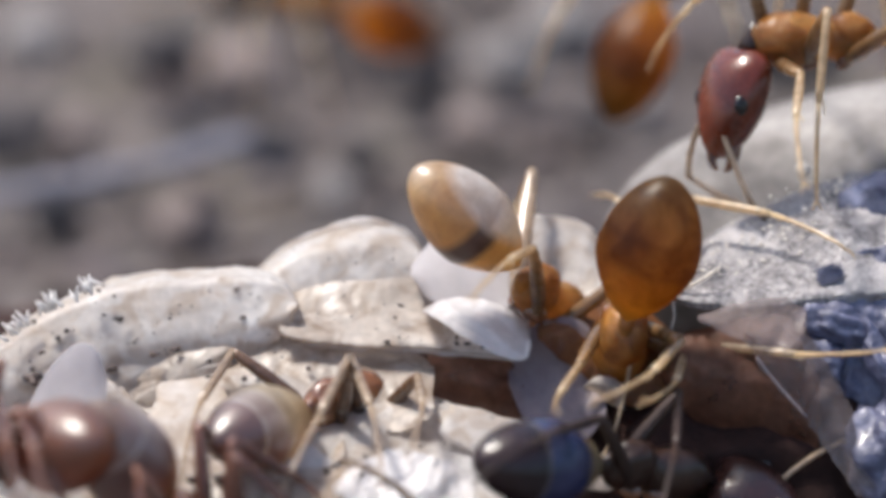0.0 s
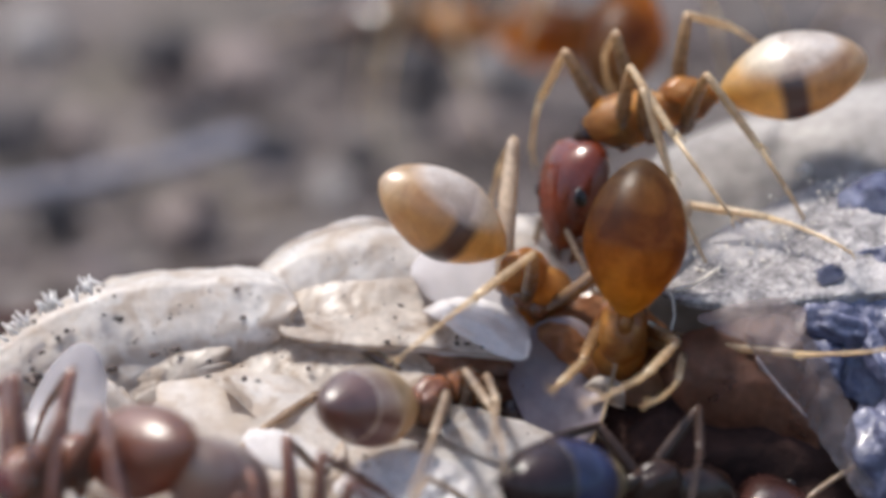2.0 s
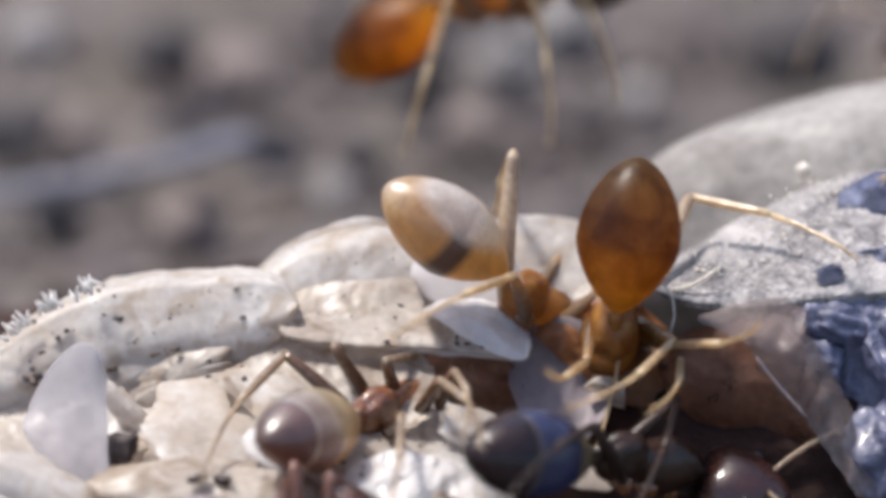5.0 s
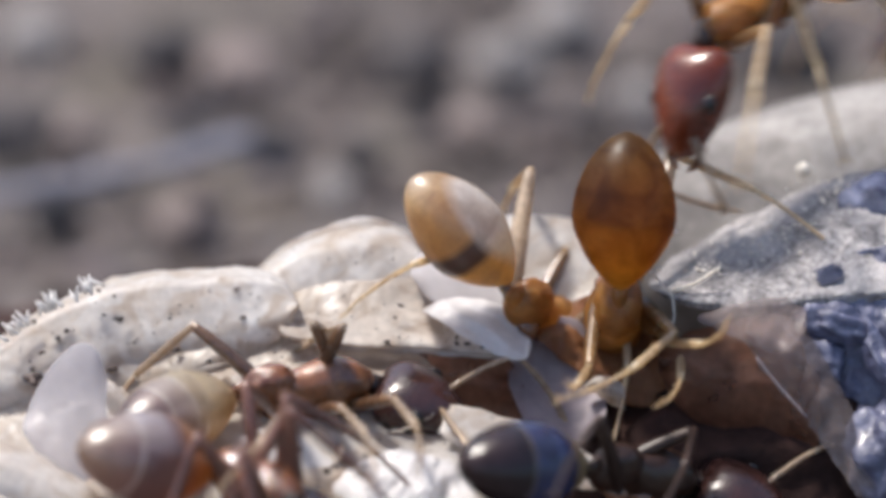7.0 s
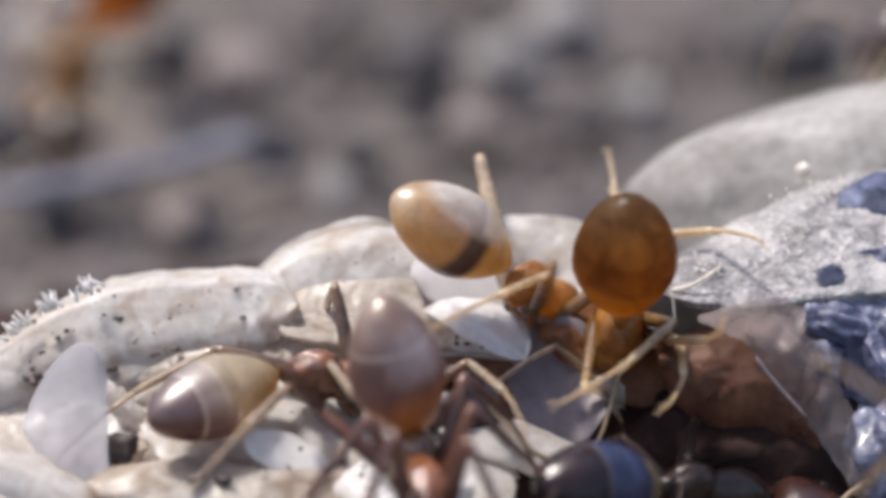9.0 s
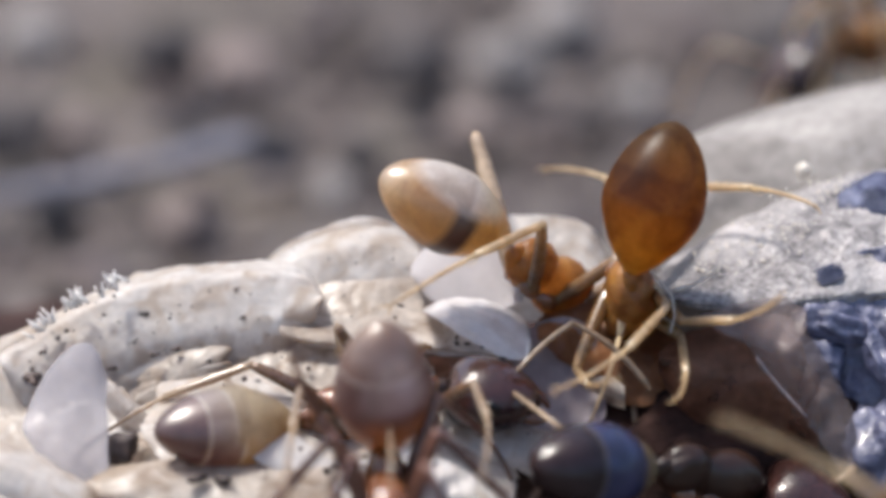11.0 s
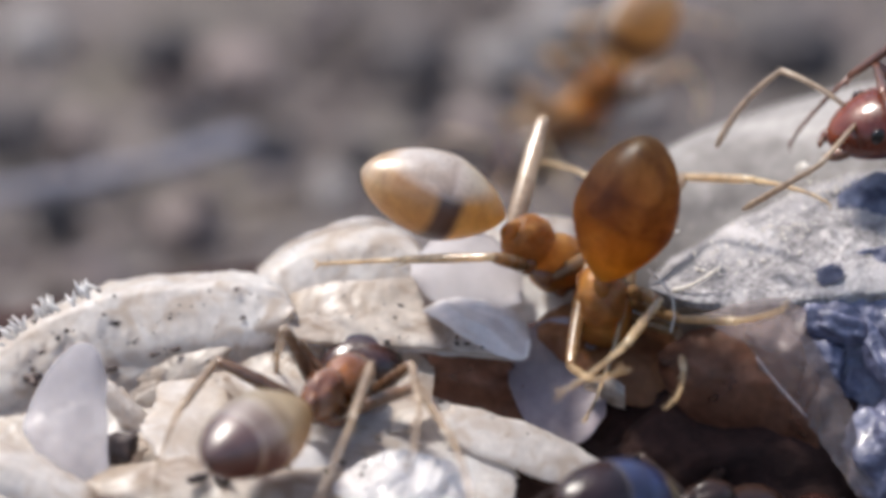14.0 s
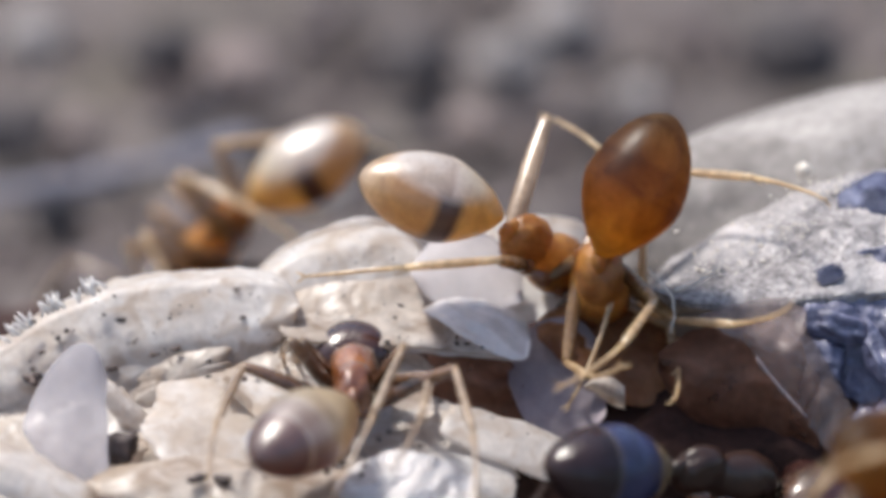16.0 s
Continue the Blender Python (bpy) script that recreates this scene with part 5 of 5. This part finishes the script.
    a.leg(1, (0, 740, 660, -.3, 760, 760, -.4), (3, 920, 660, -.3, 960, 740, -.4), (6.5, 720, 660, -.2, 790, 720, -.3), (7, 700, 700, -.3, 780, 790, -.4), (9, 830, 640, -.2, 960, 740, -.3), (11.5, 840, 680, -.2, 870, 800, -.4), (12.5, 800, 650, -.2, 900, 670, -.3), (14, 730, 640, -.2, 760, 780, -.4), (16, 760, 660, -.2, 740, 780, -.4))
    a.move(0.5)


def move_left_ant():
    a = left_ant
    for t, wx, wy, gx, gy in ((0, 40, 800, 120, 785), (.5, 110, 815, 195, 798), (1, 130, 815, 215, 795), (1.5, 140, 815, 228, 790), (2, 165, 815, 258, 795), (2.5, 155, 825, 240, 820), (3, 110, 850, 200, 850), (3.5, 120, 868, 205, 868), (3.8, 60, 900, 150, 905), (4.2, -200, 1000, -90, 1010), (16, -900, 1100, -800, 1110)):
        a.key(t, (wx, wy, -2.6), (gx, gy, -.4), (wx - 130, wy + 25, -.5), (wx - 200, wy + 60, -.5))
    a.leg(4, (0, 10, 700, -.3, 70, 860, -.4), (1, 150, 760, -.3, 210, 890, -.4), (2, 190, 720, -.3, 240, 860, -.4), (3, 230, 680, -.3, 190, 850, -.4), (4.2, -100, 800, -.3, -100, 900, -.3))
    a.leg(1, (0, 40, 720, -.3, 120, 860, -.4), (1, 130, 690, -.2, 120, 850, -.4), (1.5, 150, 680, -.2, 140, 850, -.4), (2, 10, 620, -.2, 50, 800, -.3), (2.5, 25, 620, -.2, 60, 800, -.3), (3, 50, 610, -.2, 70, 790, -.3), (3.5, 50, 600, -.2, 60, 790, -.3), (4.2, -100, 800, -.3, -120, 950, -.3))
    a.move(0.2)


def move_front_ant():
    a = front_ant
    for t, wx, wy, gx, gy, s, kx, ky in ((0, 300, 905, 235, 805, -.4, 430, 960), (.5, 370, 930, 315, 845, -.4, 500, 990), (1, 390, 930, 343, 845, -.4, 520, 990), (1.5, 400, 930, 355, 850, -.4, 530, 990), (2, 455, 930, 402, 858, -.4, 590, 990), (2.5, 490, 940, 425, 875, -.4, 620, 990),
                                         (3, 520, 1000, 430, 960, -.3, 650, 1040), (3.5, 490, 960, 390, 930, -.3, 620, 1000), (4, 400, 850, 283, 830, -.3, 540, 890), (4.5, 480, 950, 370, 930, -.3, 620, 990), (6, 430, 990, 330, 960, -.3, 570, 1040)):
        a.key(t, (wx, wy, -2.4), (gx, gy, s), (kx, ky, -.4), (kx + 70, ky + 20, 0))
    for t, wx, wy, gx, gy, s, kx, ky in ((6.7, 390, 860, 270, 830, -.4, 530, 890), (7, 390, 835, 270, 808, -.4, 530, 880), (7.5, 370, 835, 250, 808, -.4, 510, 880), (7.8, 390, 835, 275, 800, -.4, 530, 880), (8, 480, 790, 365, 715, -.4, 600, 860), (8.2, 590, 770, 520, 650, -.3, 660, 870), (8.5, 640, 775, 595, 640, -.3, 690, 880),
                                         (9, 735, 790, 702, 650, -.3, 760, 900), (9.2, 640, 790, 625, 660, -.3, 650, 900), (10.2, 660, 800, 650, 670, -.3, 670, 920), (11.3, 685, 820, 682, 690, -.4, 690, 940), (11.42, 690, 900, 688, 790, -.5, 700, 1020), (11.55, 720, 1100, 715, 980, -.4, 730, 1200), (16, 720, 1200, 715, 1090, -.4, 730, 1300)):
        a.key(t, (wx, wy, -2.2), (gx, gy, s), (kx, ky, -.5), (kx + 20, ky + 60, 0))
    a.leg(5, (0, 200, 700, -.3, 280, 880, -.4), (1, 400, 740, -.3, 480, 870, -.4), (2.5, 440, 750, -.3, 470, 880, -.4), (3, 500, 900, -.3, 480, 980, -.4), (7, 520, 715, -.3, 430, 850, -.4), (8, 520, 720, -.2, 480, 860, -.4), (8.5, 500, 720, -.2, 370, 580, -.2), (9, 570, 730, -.2, 440, 540, -.1), (11.3, 560, 740, -.2, 460, 560, -.1), (11.6, 600, 1000, -.2, 500, 1100, -.1))
    a.move(0.7)


def move_feeding_ant():
    a = feeding_ant
    for t, gx, gy in ((0, 955, 815), (.5, 990, 850), (1, 1010, 850), (1.5, 1005, 850), (2, 1000, 850), (2.5, 985, 850), (3, 970, 845), (3.5, 1000, 840), (4, 990, 800), (5.2, 930, 800), (6.3, 895, 810), (6.5, 890, 800), (7, 930, 820), (7.5, 960, 840), (8, 975, 840)):
        a.key(t, (gx + 122, gy + 8, -1.6), (gx, gy, -.6), (gx + 300, gy + 45, .5), (gx + 370, gy + 65, .4))
    for t, gx, gy in ((8.5, 950, 830), (9, 1060, 855), (10.2, 1060, 830), (11.3, 1050, 815), (11.5, 1060, 810), (12, 1090, 868), (12.5, 1110, 895), (13, 1085, 860), (13.5, 1110, 885), (14, 1095, 885), (14.5, 1110, 892), (15, 1060, 845), (15.5, 1058, 842), (16, 1078, 825)):
        a.key(t, (gx + 122, gy + 8, -1.6), (gx, gy, -.6), (gx + 300, gy + 45, .5), (gx + 370, gy + 65, .4))
    a.leg(5, (0, 1060, 735, -.3, 850, 790, -.4), (4, 1040, 745, -.3, 860, 800, -.4), (6.5, 1060, 740, -.3, 990, 800, -.4), (9, 1050, 720, -.3, 930, 850, -.3), (12, 1050, 728, -.2, 870, 870, -.2), (16, 1045, 705, -.2, 890, 870, -.2))
    a.leg(4, (0, 1245, 640, .1, 1170, 880, -.3), (.5, 1270, 670, .1, 1300, 870, -.3), (1, 1235, 700, .1, 1260, 880, -.3), (1.5, 1270, 710, .1, 1265, 880, -.3), (2.5, 1240, 680, .1, 1170, 850, -.3), (4, 1190, 690, .1, 1110, 870, -.3), (7, 1230, 760, .1, 1170, 880, -.3), (9, 1240, 750, .1, 1180, 880, -.3), (11.3, 1290, 830, .2, 1330, 920, .2), (16, 1300, 835, .2, 1340, 920, .2))
    for i, kx, ky, fx, fy in ((0, 1330, 850, 1400, 960), (1, 1290, 860, 1350, 980), (2, 1270, 845, 1340, 950), (3, 1230, 870, 1290, 980)):
        a.leg(i, (0, kx, ky, .3, fx, fy, .3), (16, kx + 20, ky + 10, .3, fx + 20, fy, .3))
    a.move(0.4)


def move_red_ant():
    a = red_ant
    a.cheek = [(0.0, 0.75), (3.05, 0.0), (6.5, 0.35), (7.4, 0.0)]
    for t, d, hx, hy, kx, ky, wx, wy, gx, gy in ((0, 1.2, 1295, 190, 1325, 75, 1545, 70, 1680, 60), (.5, 1.2, 1272, 200, 1298, 85, 1520, 80, 1660, 60), (1, 1.2, 1205, 240, 1252, 132, 1470, 90, 1610, 60), (1.5, 1.2, 1090, 290, 1118, 185, 1345, 140, 1490, 95), (2, 1.1, 1015, 340, 1030, 235, 1255, 170, 1400, 135), (2.5, 1.2, 1135, 235, 1155, 125, 1385, 120, 1530, 90),
                                                 (2.7, .8, 1250, 220, 1300, 150, 1420, 70, 1540, 60), (2.8, .2, 1400, 320, 1440, 210, 1500, 130, 1540, 90), (2.9, -1, 1360, 400, 1400, 270, 1450, 180, 1490, 120), (3, -2.2, 1530, 420, 1530, 290, 1560, 200, 1590, 130), (3.1, -2.4, 1690, 430, 1690, 300, 1720, 200, 1750, 130)):
        a.key(t, (wx, wy, d), (gx, gy, -.2), (kx, ky, -.3), (hx, hy, -.2))
    for t, d, hx, hy, kx, ky, wx, wy, gx, gy in ((4.5, 0, 1900, 300, 1900, 200, 2050, 150, 2150, 120), (6, 1.2, 2060, 80, 2130, 10, 2300, -60, 2400, -90), (6.6, 1.2, 2000, 60, 2080, 0, 2240, -60, 2360, -90), (6.8, 1.2, 1650, 90, 1730, 30, 1900, -20, 2020, -50), (7, 1.0, 1222, 190, 1238, 72, 1400, -20, 1500, -70), (7.2, .8, 1165, 230, 1190, 130, 1300, 85, 1400, 50), (7.5, .6, 1218, 330, 1208, 215, 1262, 130, 1325, 85), (7.7, .2, 1390, 330, 1390, 230, 1420, 150, 1440, 90), (7.8, -1, 1440, 440, 1440, 330, 1480, 230, 1520, 160),
                                                 (7.9, -3.4, 1400, 590, 1420, 480, 1520, 400, 1640, 330), (8, -4.6, 1330, 725, 1360, 610, 1520, 480, 1660, 400), (8.2, -4.6, 1335, 700, 1360, 590, 1520, 480, 1660, 390), (8.3, -4.6, 1320, 715, 1345, 600, 1510, 490, 1650, 410), (8.5, -4.6, 1390, 815, 1400, 705, 1510, 600, 1640, 520), (8.6, -4.6, 1530, 840, 1540, 740, 1600, 630, 1700, 540), (8.8, -4.6, 1760, 950, 1720, 850, 1680, 700, 1650, 600), (9.5, -4.6, 2300, 1300, 2260, 1200, 2220, 1050, 2190, 950), (16, -4.6, 2600, 1500, 2560, 1400, 2520, 1250, 2490, 1150)):
        a.key(t, (wx, wy, d), (gx, gy, -.2), (kx, ky, -.4), (hx, hy, -.3))
    a.leg(0, (0, 1400, 140, -.3, 1370, 300, -.3), (1, 1320, 180, -.3, 1270, 330, -.4), (1.5, 1190, 180, -.3, 1220, 330, -.4), (2, 1110, 125, -.3, 1270, 380, -.3), (2.5, 1220, 150, -.3, 1240, 390, -.3), (2.8, 1330, 150, -.3, 1300, 400, -.3), (3, 1390, 80, -.3, 1360, 330, -.3), (3.2, 1600, 300, -.3, 1600, 500, -.3), (7, 1340, 60, -.3, 1290, 300, -.3), (7.5, 1350, 210, -.3, 1110, 300, -.3), (8, 1440, 530, -.3, 1350, 560, -.5))
    a.move(0.9)


def move_near_ant():
    a = near_ant
    for t, d, hx, hy, kx, ky, wx, wy, gx, gy in ((0, -4.6, 2700, 1900, 2630, 1850, 2550, 1750, 2520, 1650), (10, -4.6, 2400, 1600, 2330, 1550, 2250, 1450, 2220, 1350), (10.9, -4.6, 1900, 1150, 1850, 1110, 1800, 1030, 1720, 1000), (11.3, -4.6, 1560, 970, 1520, 930, 1500, 850, 1410, 830), (11.5, -4.6, 1620, 960, 1580, 930, 1560, 870, 1470, 840), (12, -4.6, 1700, 1000, 1650, 950, 1620, 900, 1540, 880), (12.6, -4.6, 1800, 1080, 1740, 1030, 1690, 980, 1620, 970), (13.2, -4.6, 2100, 1400, 2040, 1350, 1990, 1300, 1920, 1290), (14.8, -4.6, 2100, 1300, 2050, 1250, 2030, 1150, 1950, 1110), (15.5, -4.6, 1850, 1050, 1800, 1000, 1780, 900, 1700, 860), (16, -4.6, 1760, 980, 1700, 930, 1660, 850, 1560, 810)):
        a.key(t, (wx, wy, d), (gx, gy, -.2), (kx, ky, -.4), (hx, hy, -.3))
    a.leg(0, (11.5, 1330, 600, -.3, 1420, 720, -.3), (12, 1560, 620, -.3, 1400, 720, -.3), (12.5, 1560, 640, -.3, 1390, 800, -.3), (14, 1700, 800, -.3, 1650, 900, -.3), (16, 1550, 700, -.3, 1400, 800, -.3))
    a.move(0.2)


def move_edge_ant():
    a = edge_ant
    for t, d, hx, hy, kx, ky, wx, wy in ((0, 1.5, 1960, 200, 2030, 190, 2230, 180), (5.6, 1.5, 1960, 200, 2030, 190, 2230, 180), (6.4, 1.5, 1860, 140, 1940, 130, 2140, 120), (7, 1.5, 1860, 140, 1940, 130, 2140, 120), (7.8, .8, 1640, 350, 1700, 310, 1890, 230), (8, .8, 1548, 385, 1600, 335, 1780, 240), (8.3, .7, 1512, 395, 1560, 340, 1740, 230), (8.5, .5, 1452, 480, 1500, 425, 1640, 300), (8.7, .6, 1570, 470, 1620, 410, 1780, 280), (8.9, .8, 1760, 400, 1810, 350, 2000, 250), (9.5, .8, 1960, 270, 2030, 250, 2230, 220), (13.2, 1, 1960, 230, 2030, 210, 2230, 180), (13.7, 1, 1700, 230, 1770, 210, 1970, 180), (14, 1, 1545, 225, 1620, 200, 1820, 160), (14.3, 1, 1640, 230, 1720, 210, 1920, 180), (14.5, 1, 1800, 240, 1880, 220, 2080, 190), (15.2, 1, 1960, 400, 2030, 380, 2230, 350), (16, 1, 1960, 400, 2030, 380, 2230, 350)):
        a.key(t, (wx, wy, d), (wx + 140, wy - 20, 0), (kx, ky, -.3), (hx, hy, -.3))
    a.leg(0, (0, 1900, 100, -.3, 1850, 250, -.3), (7, 1900, 100, -.3, 1850, 250, -.3), (8, 1640, 200, -.3, 1580, 330, -.3), (8.5, 1560, 260, -.3, 1540, 400, -.3), (9, 1900, 200, -.3, 1850, 300, -.3), (13.2, 1900, 100, -.3, 1850, 250, -.3), (13.6, 1660, 60, -.3, 1640, 250, -.3), (14, 1490, 60, -.3, 1540, 240, -.4), (14.3, 1590, 60, -.3, 1620, 250, -.3), (14.5, 1800, 100, -.3, 1800, 250, -.3))
    a.move(0.6)


def move_far_ants():
    a = ground_ant
    for t, wx, wy, gx, gy in ((0, 1165, -20, 1120, 105), (.5, 1155, 0, 1110, 125), (1, 1140, 20, 1100, 130), (1.5, 1110, 80, 1050, 170), (1.9, 1130, 0, 1090, 110), (2.3, 1150, -150, 1120, -50), (3, 1160, -300, 1130, -200), (16, 1160, -500, 1130, -400)):
        a.key(t, (wx, wy, 6.5), (gx, gy, -.3), (wx + 60, wy - 120, .4), (wx + 80, wy - 190, .3))
    a.move(0.15)
    a = roaming_ant
    for t, wx, wy, gx, gy, s in ((0, 600, 10, 690, 40, 1), (.5, 690, 30, 770, 100, 1), (1, 620, 30, 700, 50, 1), (1.5, 860, 40, 960, 60, 1), (2, 860, 60, 980, 60, 1), (2.5, 780, 20, 880, 30, 1), (3, 800, 40, 900, 40, 1), (3.5, 1030, 40, 1130, 50, 1), (4, 740, 20, 800, 50, 1), (4.6, 740, -300, 800, -260, 1)):
        a.key(t, (wx, wy, lying(wx, wy, 4.0)), (gx, gy, .3), (wx - 120, wy - 20, .3), (wx - 190, wy - 20, .2))
    for t, wx, wy, gx, gy in ((7.4, 830, -400, 900, -480), (7.8, 840, 70, 860, -20), (8, 830, 120, 845, 30), (8.3, 780, 110, 810, 20), (8.5, 330, 30, 430, 20), (8.8, 200, 40, 300, 20), (9.2, 60, 60, 120, -30), (10, -150, 100, -100, 0), (16, -400, 100, -300, 0)):
        a.key(t, (wx, wy, lying(wx, wy, 3.0)), (gx, gy, .3), (wx - 30, wy + 130, .3), (wx - 30, wy + 200, .2))
    a.move(0.35)
    a = passing_ant
    for t, wx, wy, gx, gy in ((0, -600, 420, -720, 430), (3.8, -560, 420, -680, 430), (4, -330, 385, -450, 400), (4.1, 80, 350, -40, 375), (4.2, 260, 335, 140, 355), (4.6, 650, 200, 530, 240), (5.2, 800, -100, 720, -30), (6, 850, -400, 800, -300), (16, 850, -500, 800, -400)):
        a.key(t, (wx, wy, 5), (gx, gy, 0), (wx + 200, wy - 30, .1), (wx + 280, wy - 40, 0))
    a.move(0.55)
    a = late_ant
    for t, wx, wy, gx, gy, kx, ky in ((0, 1900, 0, 2000, -20, 1700, 20), (10.5, 1800, 20, 1950, 0, 1600, 40), (11.5, 1400, 90, 1500, 50, 1230, 150), (11.8, 1250, 110, 1350, 60, 1100, 180), (12, 1160, 140, 1215, 60, 1050, 240), (12.5, 1090, 180, 1135, 80, 1010, 280), (13, 1090, 160, 1145, 60, 1000, 230), (13.5, 1090, 140, 1135, 60, 1010, 240),
                                      (14, 1090, 130, 1125, 50, 1000, 240), (14.5, 1200, 90, 1320, 40, 1030, 150), (14.8, 1110, 130, 1240, 85, 920, 190), (15, 960, 180, 1090, 155, 760, 230), (15.3, 720, 240, 850, 200, 540, 290), (15.5, 540, 320, 650, 245, 420, 430), (16, 430, 370, 560, 285, 330, 480)):
        far = 9.0 - 3.2 * max(0.0, min(1.0, (t - 14.4) / 0.9))
        a.key(t, (wx, wy, far), (gx, gy, -.2), (kx, ky, .2), (kx - 60, ky + 40, .1))
    a.leg(4, (0, 1700, 0, -.3, 1750, 150, -.3), (11.5, 1350, 30, -.3, 1400, 180, -.3), (12, 1250, 130, -.3, 1330, 200, -.3), (13, 1290, 120, -.3, 1200, 220, -.3), (14, 1320, 60, -.3, 1250, 200, -.3), (14.6, 1010, 60, -.3, 1080, 220, -.3), (15, 690, 160, -.3, 750, 330, -.3), (15.3, 560, 190, -.3, 700, 400, -.3), (15.5, 430, 215, -.3, 760, 430, -.3), (16, 285, 265, -.3, 550, 420, -.3))
    a.move(0.75)


def motions():
    move_pale_ant()
    move_amber_ant()
    move_walker()
    move_left_ant()
    move_front_ant()
    move_feeding_ant()
    move_red_ant()
    move_near_ant()
    move_edge_ant()
    move_far_ants()
    glide(wall, WALL, ((0, 0, 0, 0), (9.2, 0, 0, 0), (11.3, 48, -11, 1), (11.5, 45, -12, 1), (12, 30, -4, 0), (12.5, 27, -3, 0), (13, 15, -3, 0), (13.5, 8, 0, 0), (14, -6, 8, 0), (14.5, 0, 5, 0), (15, 4, 0, 0), (16, 4, 2, 0)))


motions()
